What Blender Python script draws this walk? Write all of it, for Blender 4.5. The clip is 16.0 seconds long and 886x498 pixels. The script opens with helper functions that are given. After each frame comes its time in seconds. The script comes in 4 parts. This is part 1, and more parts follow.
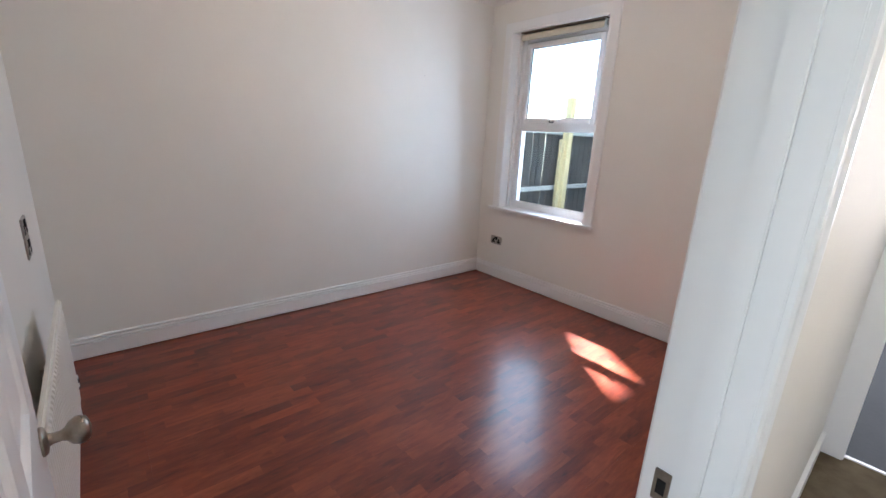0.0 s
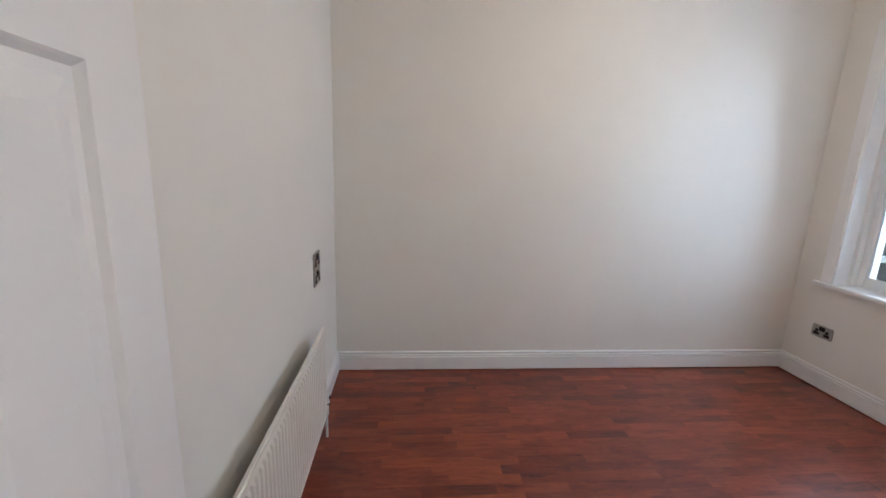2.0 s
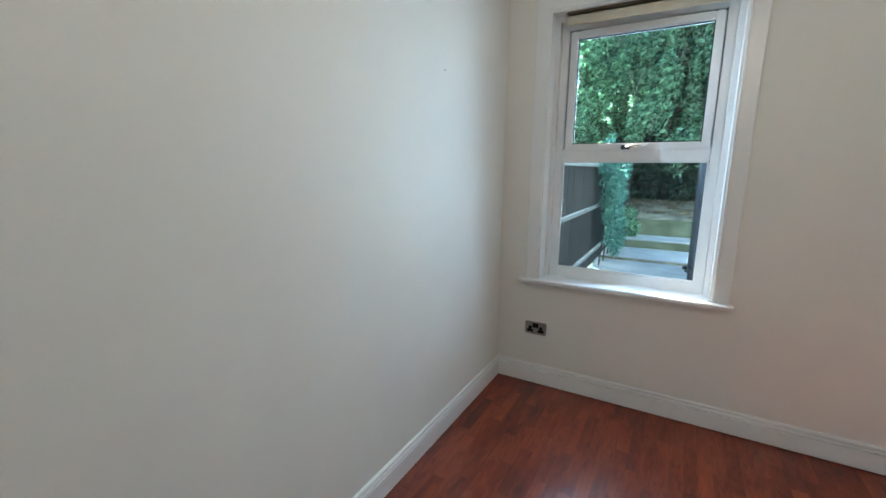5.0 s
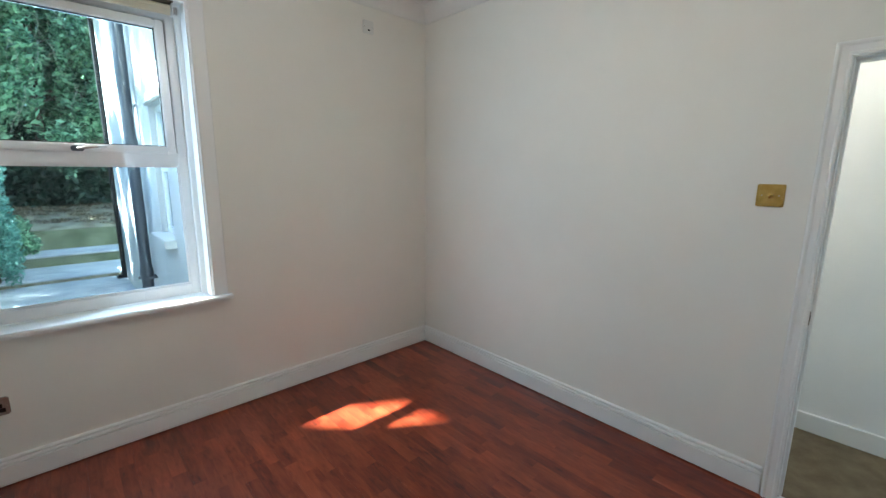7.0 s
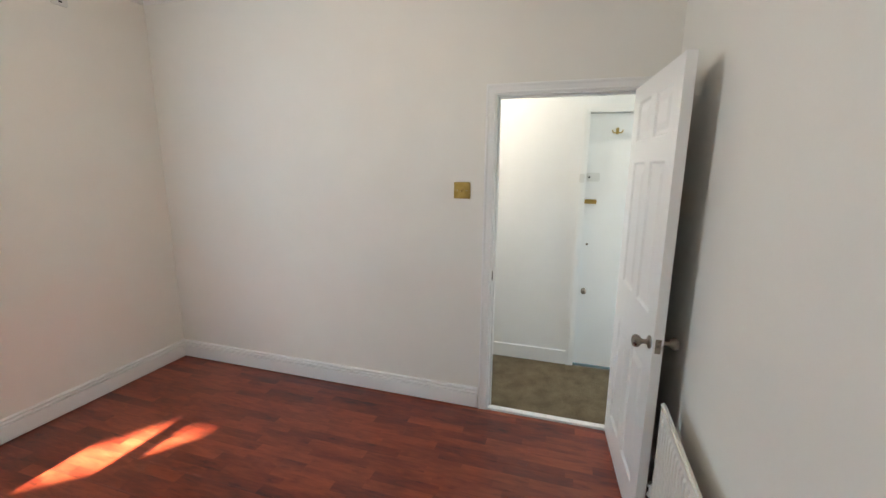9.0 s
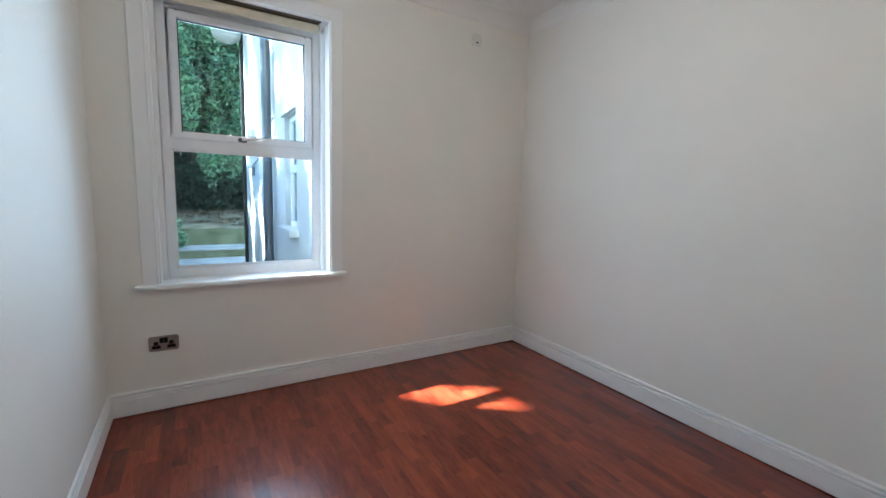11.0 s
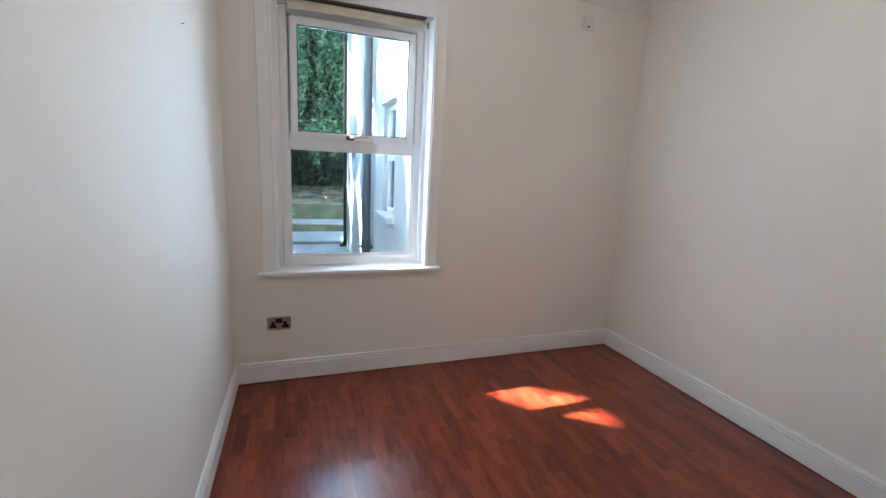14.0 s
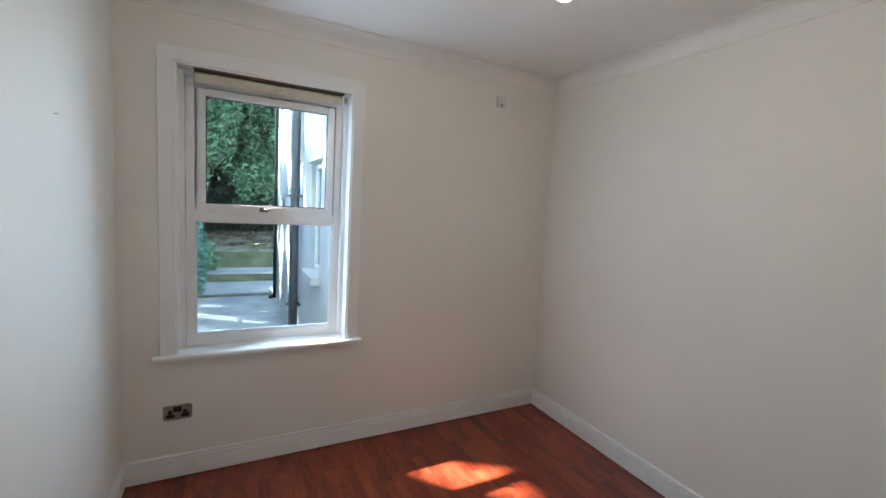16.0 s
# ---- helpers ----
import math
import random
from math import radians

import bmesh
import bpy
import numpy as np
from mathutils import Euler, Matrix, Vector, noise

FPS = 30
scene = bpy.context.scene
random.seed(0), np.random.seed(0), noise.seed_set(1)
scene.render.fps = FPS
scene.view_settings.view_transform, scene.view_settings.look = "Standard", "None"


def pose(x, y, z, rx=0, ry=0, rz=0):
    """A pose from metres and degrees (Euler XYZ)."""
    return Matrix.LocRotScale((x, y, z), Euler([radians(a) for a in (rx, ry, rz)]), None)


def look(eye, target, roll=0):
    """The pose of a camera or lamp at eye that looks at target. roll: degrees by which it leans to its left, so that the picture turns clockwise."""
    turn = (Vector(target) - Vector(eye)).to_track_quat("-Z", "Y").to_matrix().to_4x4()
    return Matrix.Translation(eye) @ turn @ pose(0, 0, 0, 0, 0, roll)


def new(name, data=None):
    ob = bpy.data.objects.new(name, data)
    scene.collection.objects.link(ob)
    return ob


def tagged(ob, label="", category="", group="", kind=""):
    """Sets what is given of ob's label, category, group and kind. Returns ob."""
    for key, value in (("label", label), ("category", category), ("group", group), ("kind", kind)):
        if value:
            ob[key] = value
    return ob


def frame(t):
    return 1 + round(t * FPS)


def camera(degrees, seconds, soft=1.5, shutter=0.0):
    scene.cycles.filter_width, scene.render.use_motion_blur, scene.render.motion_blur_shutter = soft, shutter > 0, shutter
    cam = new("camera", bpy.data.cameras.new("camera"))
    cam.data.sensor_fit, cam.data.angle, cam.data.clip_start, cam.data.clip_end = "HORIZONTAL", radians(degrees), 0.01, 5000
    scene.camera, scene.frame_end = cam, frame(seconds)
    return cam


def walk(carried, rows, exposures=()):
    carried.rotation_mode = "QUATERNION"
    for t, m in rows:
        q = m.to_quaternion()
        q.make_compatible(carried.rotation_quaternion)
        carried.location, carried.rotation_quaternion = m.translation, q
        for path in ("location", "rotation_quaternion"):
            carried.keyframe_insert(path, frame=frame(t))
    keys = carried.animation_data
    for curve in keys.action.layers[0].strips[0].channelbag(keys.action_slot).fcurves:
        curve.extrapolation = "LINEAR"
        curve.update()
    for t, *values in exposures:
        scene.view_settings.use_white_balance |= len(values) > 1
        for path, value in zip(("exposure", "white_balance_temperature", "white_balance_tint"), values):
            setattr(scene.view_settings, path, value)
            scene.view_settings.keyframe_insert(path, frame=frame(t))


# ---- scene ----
cam = camera(94.0, 16.0)
EXPOSURES = [(0, 4.25, 6450, 19), (3.2, 4.32, 6600, 13), (5.4, 4.01, 6100, 4), (7, 4.12, 6150, 4), (8.5, 4.40, 6750, 11), (9.2, 4.38, 6750, 11),
             (10.2, 4.08, 5950, 6), (12.5, 4.27, 6200, 14), (13.2, 4.27, 6200, 14), (14.5, 3.97, 6500, 13), (16, 3.87, 6450, 11)]
PATH = [
    (0, (3.204, -3.253, 1.456), (1.737, -1.999, 0.933), 2.8),
    (0.5, (3.145, -3.098, 1.505), (1.322, -2.437, 1.017), 2.2),
    (1, (3.175, -3.024, 1.514), (1.26, -2.661, 1.062), 2.4),
    (1.5, (3.07, -3.025, 1.527), (1.131, -2.771, 1.108), 2.0),
    (2, (2.865, -3.026, 1.519), (0.914, -2.853, 1.114), 2.0),
    (2.5, (2.538, -2.986, 1.493), (0.58, -2.846, 1.108), 2.0),
    (3, (2.211, -2.982, 1.48), (0.249, -2.833, 1.123), 1.6),
    (3.2, (2.043, -3.033, 1.486), (0.09, -2.821, 1.109), 0.6),
    (5.3, (0.938, -2.634, 1.505), (0.352, -0.752, 1.171), 0.5),
    (5.5, (0.849, -2.59, 1.495), (0.543, -0.639, 1.18), 0.3),
    (6, (0.757, -2.545, 1.564), (1.067, -0.6, 1.213), -0.1),
    (6.5, (0.697, -2.633, 1.575), (1.554, -0.865, 1.204), 0.4),
    (7, (0.644, -2.772, 1.539), (1.981, -1.331, 1.172), 0.5),
    (7.5, (0.651, -2.947, 1.569), (2.292, -1.88, 1.16), 0.7),
    (8, (0.566, -3.001, 1.587), (2.419, -2.382, 1.155), 0.8),
    (8.5, (0.516, -3.04, 1.59), (2.437, -2.673, 1.173), 0.8),
    (9, (0.514, -3.041, 1.588), (2.389, -2.466, 1.198), 0.5),
    (9.5, (0.507, -3.02, 1.585), (2.18, -1.985, 1.224), 0.4),
    (10, (0.48, -2.984, 1.558), (1.88, -1.59, 1.245), 1.1),
    (10.2, (0.459, -2.962, 1.536), (1.747, -1.456, 1.263), 1.1),
    (12.3, (0.472, -2.8, 1.032), (1.378, -1.043, 0.726), 2.8),
    (12.5, (0.47, -2.812, 1.018), (1.357, -1.049, 0.692), 3.2),
    (13, (0.462, -2.818, 1.003), (1.298, -1.033, 0.664), 3.2),
    (13.5, (0.463, -2.794, 1.171), (1.228, -0.987, 0.787), 3.0),
    (14, (0.414, -2.801, 1.499), (1.07, -0.954, 1.102), 3.0),
    (14.5, (0.399, -2.798, 1.682), (0.956, -0.912, 1.315), 3.4),
    (15, (0.438, -2.812, 1.739), (0.931, -0.893, 1.462), 2.6),
    (15.5, (0.469, -2.833, 1.74), (1.054, -0.933, 1.522), 2.6),
    (16, (0.566, -2.809, 1.731), (1.474, -1.039, 1.527), 3.3),
]
walk(cam, [(t, look(eye, target, roll)) for t, eye, target, roll in PATH], EXPOSURES)

# ---- light ----
world = bpy.data.worlds.new("sky")
scene.world = world
world.use_nodes = True
wn = world.node_tree
sky = wn.nodes.new("ShaderNodeTexSky")
sky.sky_type = "NISHITA"
sky.sun_disc = False
sky.ozone_density = 3.5
SUN_FROM = Vector((-1.44, 1.0, 1.72)).normalized()
sky.sun_elevation = math.asin(SUN_FROM.z)
sky.sun_rotation = math.atan2(SUN_FROM.x, SUN_FROM.y)
bg = wn.nodes["Background"]
bg.inputs["Strength"].default_value = 0.05
wn.links.new(sky.outputs[0], bg.inputs["Color"])

sun_data = bpy.data.lights.new("sun", "SUN")
sun_data.energy = 5.0
sun_data.angle = radians(0.9)
sun_data.color = (1.0, 0.96, 0.91)
sun = new("sun", sun_data)
sun.matrix_world = look((-6, 5, 9), Vector((-6, 5, 9)) - SUN_FROM)


def area(name, m, sx, sy, power, color):
    data = bpy.data.lights.new(name, "AREA")
    data.shape, data.size, data.size_y, data.energy, data.color = "RECTANGLE", sx, sy, power, color
    ob = new(name, data)
    ob.matrix_world = m
    return ob


# sky light that enters through the bedroom window: over the fence from the north-west, and off the pale house wall from the north-east
def window_sky(name, x, y, turn, width, power, color):
    eye = Vector((x, y, 1.60))
    area(name, look(eye, eye + Vector((turn, -0.88, -0.07))), width, 1.40, power, color)


window_sky("north_west_daylight", 0.76, 0.045, 0.40, 0.54, 1.0, (0.56, 0.77, 1.0))
window_sky("north_east_daylight", 1.00, 0.62, -0.70, 0.92, 0.40, (0.40, 0.69, 1.0))
# fill lamp added at the unseen south end to brighten the hall
area("hall_south_fill", pose(3.47, -5.19, 1.35, 90, 0, 0), 0.5, 1.7, 0.75, (0.76, 0.95, 1.0))
# fill lamp added in the room beyond the hall, to brighten the hall
area("kitchen_fill", pose(3.55, 2.52, 1.5, -90, 0, 0), 1.0, 1.3, 3.2, (0.78, 0.89, 1.0))


def point(name, x, y, z, power, color, r=0.04):
    data = bpy.data.lights.new(name, "POINT")
    data.energy, data.color, data.shadow_soft_size = power, color, r
    ob = new(name, data)
    ob.location = (x, y, z)
    return ob


point("bedroom_bulb_light", 1.45, -1.79, 2.37, 0.36, (1.0, 0.80, 0.64))
# unseen bulb added to brighten the hall walls
point("unseen_hall_bulb_light", 3.47, -1.9, 2.35, 0.56, (0.97, 0.97, 1.0), 0.06)


# ---- materials ----
def material(name, color, rough=0.5, metal=0.0, spec=0.5):
    m = bpy.data.materials.new(name)
    m.use_nodes = True
    b = m.node_tree.nodes["Principled BSDF"]
    b.inputs["Base Color"].default_value = (*color, 1)
    b.inputs["Roughness"].default_value = rough
    b.inputs["Metallic"].default_value = metal
    b.inputs["Specular IOR Level"].default_value = spec
    return m


def node(m, kind, **values):
    n = m.node_tree.nodes.new(kind)
    for key, v in values.items():
        n.inputs[key].default_value = v
    return n


def wire(m, a, b):
    m.node_tree.links.new(a, b)


def place(m, sx=1, sy=1, sz=1):
    """World position, scaled."""
    geo = node(m, "ShaderNodeNewGeometry")
    mp = node(m, "ShaderNodeMapping")
    mp.inputs["Scale"].default_value = (sx, sy, sz)
    wire(m, geo.outputs["Position"], mp.inputs["Vector"])
    return mp.outputs["Vector"]


def mottled(name, c1, c2, scale, rough=(0.4, 0.6), bump=0.1, fine=60, dist=0.002, metal=0.0, spec=0.5, stretch=(1, 1, 1), lo=0.35, hi=0.65):
    """Two scales of variation in colour, roughness and relief."""
    m = material(name, c1, rough[0], metal, spec)
    b = m.node_tree.nodes["Principled BSDF"]
    pos = place(m, *stretch)
    big = node(m, "ShaderNodeTexNoise", Scale=scale, Detail=5.0, Roughness=0.6)
    small = node(m, "ShaderNodeTexNoise", Scale=fine, Detail=4.0, Roughness=0.6)
    wire(m, pos, big.inputs["Vector"])
    wire(m, pos, small.inputs["Vector"])
    mid = node(m, "ShaderNodeMath")
    mid.operation = "MULTIPLY_ADD"
    mid.inputs[1].default_value = 0.3
    wire(m, small.outputs[0], mid.inputs[0])
    shift = node(m, "ShaderNodeMath")
    shift.operation = "SUBTRACT"
    shift.inputs[1].default_value = 0.15
    wire(m, big.outputs[0], shift.inputs[0])
    wire(m, shift.outputs[0], mid.inputs[2])
    ramp = node(m, "ShaderNodeValToRGB")
    ramp.color_ramp.elements[0].position, ramp.color_ramp.elements[1].position = lo, hi
    ramp.color_ramp.elements[0].color, ramp.color_ramp.elements[1].color = (*c1, 1), (*c2, 1)
    wire(m, mid.outputs[0], ramp.inputs[0])
    wire(m, ramp.outputs[0], b.inputs["Base Color"])
    rr = node(m, "ShaderNodeMapRange")
    rr.inputs["To Min"].default_value, rr.inputs["To Max"].default_value = rough
    wire(m, big.outputs[0], rr.inputs[0])
    wire(m, rr.outputs[0], b.inputs["Roughness"])
    if bump:
        bn = node(m, "ShaderNodeBump", Strength=bump, Distance=dist)
        wire(m, small.outputs[0], bn.inputs["Height"])
        wire(m, bn.outputs[0], b.inputs["Normal"])
    return m


PLASTER = mottled("painted_plaster", (0.80, 0.772, 0.710), (0.82, 0.793, 0.735), 2.2, (0.55, 0.7), 0.25, 130, 0.0012)
CEILING = mottled("ceiling_paint", (0.78, 0.76, 0.73), (0.82, 0.80, 0.77), 1.6, (0.7, 0.85), 0.3, 45, 0.003)
GLOSS = mottled("white_gloss_paint", (0.83, 0.82, 0.80), (0.85, 0.84, 0.82), 3, (0.26, 0.34), 0.06, 60, 0.001, lo=0.2, hi=0.8)
UPVC = mottled("white_plastic_frame", (0.80, 0.80, 0.80), (0.84, 0.84, 0.84), 8, (0.18, 0.28), 0.0)
HALLWALL = mottled("hall_paint", (0.82, 0.82, 0.81), (0.85, 0.85, 0.84), 2.0, (0.5, 0.65), 0.2, 120, 0.001)
CARPET = mottled("brown_carpet", (0.13, 0.095, 0.055), (0.20, 0.15, 0.09), 9, (0.9, 1.0), 1.0, 420, 0.006, 0, 0.2)
DARKFLOOR = mottled("dark_grey_vinyl", (0.030, 0.030, 0.032), (0.045, 0.045, 0.047), 3, (0.65, 0.8), 0.1, 60)
STEEL = mottled("brushed_steel_plate", (0.36, 0.33, 0.30), (0.46, 0.43, 0.39), 12, (0.3, 0.42), 0.1, 300, 0.0005, 1.0)
KNOBMETAL = mottled("satin_nickel", (0.24, 0.205, 0.165), (0.36, 0.31, 0.26), 20, (0.22, 0.36), 0.05, 200, 0.0005, 1.0)
BRASS = mottled("brass_plate", (0.40, 0.27, 0.075), (0.52, 0.36, 0.12), 20, (0.25, 0.38), 0.05, 200, 0.0004, 1.0)
BLACK = material("black_plastic", (0.008, 0.008, 0.008), 0.55, 0.0, 0.25)
CREAM = mottled("cream_blind_fabric", (0.60, 0.54, 0.42), (0.68, 0.62, 0.50), 14, (0.7, 0.85), 0.4, 500, 0.0006)
# brown that paints the shadow slot above the blind
HEAD_SHADOW = material("head_shadow_brown", (0.10, 0.075, 0.045), 0.8)
RADPAINT = mottled("radiator_enamel", (0.76, 0.72, 0.65), (0.80, 0.77, 0.70), 4, (0.25, 0.38), 0.05, 80, 0.001)
PLASTIC = material("white_plastic", (0.72, 0.71, 0.68), 0.35)
SCREW = material("screw_steel", (0.5, 0.48, 0.44), 0.35, 1.0)
RENDER = mottled("white_render", (0.42, 0.42, 0.415), (0.51, 0.51, 0.50), 1.3, (0.8, 0.95), 0.6, 70, 0.006)
PIPE = mottled("dark_grey_pipe", (0.035, 0.042, 0.055), (0.06, 0.07, 0.085), 6, (0.35, 0.5), 0.05, 90)
CONCRETE = mottled("worn_concrete", (0.30, 0.32, 0.33), (0.46, 0.48, 0.49), 2.4, (0.8, 0.95), 0.7, 40, 0.008)
MOSS = mottled("mossy_concrete", (0.055, 0.075, 0.035), (0.19, 0.21, 0.14), 3.0, (0.85, 1.0), 0.8, 30, 0.012)
SOIL = mottled("soil_and_dry_leaves", (0.12, 0.095, 0.055), (0.40, 0.37, 0.26), 3.5, (0.9, 1.0), 1.0, 30, 0.03)
GRASSY = mottled("rough_ground", (0.022, 0.032, 0.012), (0.050, 0.052, 0.026), 0.8, (0.9, 1.0), 0.8, 14, 0.03)
FENCE = mottled("dark_stained_fence", (0.010, 0.010, 0.011), (0.045, 0.041, 0.040), 3, (0.7, 0.9), 0.6, 40, 0.003, stretch=(6, 6, 0.7))
POST = mottled("new_yellow_timber", (0.38, 0.31, 0.17), (0.50, 0.42, 0.25), 3, (0.6, 0.8), 0.4, 40, 0.002, stretch=(8, 8, 0.8))
RAILWOOD = mottled("weathered_grey_rail", (0.24, 0.25, 0.25), (0.34, 0.35, 0.345), 3, (0.7, 0.9), 0.4, 40, 0.002, stretch=(1, 1, 8))
BARK = mottled("bark", (0.045, 0.035, 0.022), (0.11, 0.09, 0.06), 6, (0.85, 1.0), 1.0, 40, 0.01, stretch=(3, 3, 0.6))
TWIG = mottled("pale_twig", (0.22, 0.24, 0.17), (0.38, 0.38, 0.28), 9, (0.8, 0.9), 0.0)


def leaf_material(name, dark, light):
    m = material(name, dark, 0.45)
    b = m.node_tree.nodes["Principled BSDF"]
    geo = node(m, "ShaderNodeNewGeometry")
    ramp = node(m, "ShaderNodeValToRGB")
    ramp.color_ramp.elements[0].color, ramp.color_ramp.elements[1].color = (*dark, 1), (*light, 1)
    wire(m, geo.outputs["Random Per Island"], ramp.inputs[0])
    wire(m, ramp.outputs[0], b.inputs["Base Color"])
    b.inputs["Transmission Weight"].default_value = 0.0
    trans = node(m, "ShaderNodeBsdfTranslucent")
    wire(m, ramp.outputs[0], trans.inputs["Color"])
    mix = node(m, "ShaderNodeMixShader")
    mix.inputs[0].default_value = 0.5
    out = m.node_tree.nodes["Material Output"]
    wire(m, b.outputs[0], mix.inputs[1])
    wire(m, trans.outputs[0], mix.inputs[2])
    wire(m, mix.outputs[0], out.inputs["Surface"])
    return m


LEAF = leaf_material("leaves", (0.025, 0.085, 0.04), (0.42, 0.70, 0.42))
IVY = leaf_material("ivy_leaves", (0.06, 0.20, 0.15), (0.26, 0.52, 0.42))

# leaf colours darkened to put the shade under the trees into them
SHADED_LEAF = leaf_material("undergrowth_leaves_shaded", (0.015, 0.035, 0.02), (0.06, 0.13, 0.08))

GLASS = bpy.data.materials.new("window_glass")
GLASS.use_nodes = True
gn = GLASS.node_tree
gn.nodes.clear()
g_out = gn.nodes.new("ShaderNodeOutputMaterial")
g_mix = gn.nodes.new("ShaderNodeMixShader")
g_tr = gn.nodes.new("ShaderNodeBsdfTransparent")
g_gl = gn.nodes.new("ShaderNodeBsdfGlossy")
g_fr = gn.nodes.new("ShaderNodeFresnel")
g_fr.inputs["IOR"].default_value = 1.45
g_gl.inputs["Roughness"].default_value = 0.01
g_tr.inputs["Color"].default_value = (0.82, 0.935, 0.975, 1)
gn.links.new(g_fr.outputs[0], g_mix.inputs[0])
gn.links.new(g_tr.outputs[0], g_mix.inputs[1])
gn.links.new(g_gl.outputs[0], g_mix.inputs[2])
gn.links.new(g_mix.outputs[0], g_out.inputs["Surface"])

BULB = bpy.data.materials.new("lit_bulb")
BULB.use_nodes = True
bb = BULB.node_tree.nodes["Principled BSDF"]
bb.inputs["Base Color"].default_value = (1, 0.95, 0.85, 1)
bb.inputs["Emission Color"].default_value = (1, 0.90, 0.70, 1)
bb.inputs["Emission Strength"].default_value = 6


def laminate():
    """Red-brown three-strip laminate: a printed pattern of short staggered strips along y, with grain."""
    m = material("merbau_laminate", (0.15, 0.035, 0.018), 0.4, 0.0, 0.25)
    b = m.node_tree.nodes["Principled BSDF"]
    b.inputs["Coat Weight"].default_value = 0.65
    b.inputs["Coat Roughness"].default_value = 0.2
    geo = node(m, "ShaderNodeNewGeometry")
    sep = node(m, "ShaderNodeSeparateXYZ")
    wire(m, geo.outputs["Position"], sep.inputs[0])

    def calc(op, a, c, d=None):
        n = node(m, "ShaderNodeMath")
        n.operation = op
        for i, v in enumerate((a, c, d)):
            if v is None:
                continue
            if isinstance(v, float):
                n.inputs[i].default_value = v
            else:
                wire(m, v, n.inputs[i])
        return n.outputs[0]

    row = calc("FLOOR", calc("DIVIDE", sep.outputs["X"], 0.0643), None)
    rnd = node(m, "ShaderNodeTexWhiteNoise")
    rnd.noise_dimensions = "1D"
    wire(m, row, rnd.inputs["W"])
    along = calc("ADD", calc("DIVIDE", sep.outputs["Y"], 0.36), calc("MULTIPLY", rnd.outputs["Value"], 7.0))
    cell = calc("FLOOR", along, None)
    ids = node(m, "ShaderNodeCombineXYZ")
    wire(m, row, ids.inputs[0])
    wire(m, cell, ids.inputs[1])
    tone = node(m, "ShaderNodeTexWhiteNoise")
    wire(m, ids.outputs[0], tone.inputs["Vector"])
    # grain follows the strip and differs from strip to strip
    jump = node(m, "ShaderNodeVectorMath")
    jump.operation = "MULTIPLY_ADD"
    wire(m, tone.outputs["Color"], jump.inputs[0])
    jump.inputs[1].default_value = (3, 9, 5)
    wire(m, geo.outputs["Position"], jump.inputs[2])
    mp = node(m, "ShaderNodeMapping")
    mp.inputs["Scale"].default_value = (1.0, 0.16, 1.0)
    wire(m, jump.outputs[0], mp.inputs["Vector"])
    grain = node(m, "ShaderNodeTexNoise", Scale=42.0, Detail=5.0, Roughness=0.6, Distortion=0.8)
    wire(m, mp.outputs[0], grain.inputs["Vector"])
    blot = node(m, "ShaderNodeTexNoise", Scale=5.0, Detail=3.0)
    mp2 = node(m, "ShaderNodeMapping")
    mp2.inputs["Scale"].default_value = (1.6, 0.5, 1.0)
    wire(m, jump.outputs[0], mp2.inputs["Vector"])
    wire(m, mp2.outputs[0], blot.inputs["Vector"])
    t = calc("ADD", calc("MULTIPLY", tone.outputs["Value"], 0.25), calc("MULTIPLY", grain.outputs[0], 0.56))
    t = calc("ADD", t, calc("MULTIPLY", blot.outputs[0], 0.62))
    t = calc("SUBTRACT", t, 0.105)
    # short dark knots and streaks
    mp3 = node(m, "ShaderNodeMapping")
    mp3.inputs["Scale"].default_value = (1.0, 0.30, 1.0)
    wire(m, jump.outputs[0], mp3.inputs["Vector"])
    spots = node(m, "ShaderNodeTexNoise", Scale=26.0, Detail=3.0, Roughness=0.5)
    wire(m, mp3.outputs[0], spots.inputs["Vector"])
    cut = node(m, "ShaderNodeMapRange")
    cut.inputs["From Min"].default_value, cut.inputs["From Max"].default_value = 0.58, 0.72
    wire(m, spots.outputs[0], cut.inputs[0])
    t = calc("SUBTRACT", t, calc("MULTIPLY", cut.outputs[0], 0.13))
    ramp = node(m, "ShaderNodeValToRGB")
    cr = ramp.color_ramp
    cr.elements[0].position, cr.elements[0].color = 0.28, (0.050, 0.0055, 0.0024, 1)
    cr.elements[1].position, cr.elements[1].color = 0.92, (0.335, 0.066, 0.0245, 1)
    e = cr.elements.new(0.55)
    e.color = (0.172, 0.0228, 0.0080, 1)
    wire(m, t, ramp.inputs[0])
    wire(m, ramp.outputs[0], b.inputs["Base Color"])
    rr = node(m, "ShaderNodeMapRange")
    rr.inputs["To Min"].default_value, rr.inputs["To Max"].default_value = 0.34, 0.44
    wire(m, blot.outputs[0], rr.inputs[0])
    wire(m, rr.outputs[0], b.inputs["Roughness"])
    return m


LAMINATE = laminate()


# ---- mesh helpers ----
def mesh_of(name, bm, mat, smooth=False):
    bmesh.ops.recalc_face_normals(bm, faces=bm.faces)
    me = bpy.data.meshes.new(name)
    bm.to_mesh(me)
    bm.free()
    me.materials.append(mat)
    if smooth:
        for p in me.polygons:
            p.use_smooth = True
        me.set_sharp_from_angle(angle=radians(40))
    return me


def part(name, bm, mat, parent=None, label="", smooth=False):
    ob = new(name, mesh_of(name, bm, mat, smooth))
    if parent is not None:
        ob.parent = parent
    if label:
        ob["label"] = label
    return ob


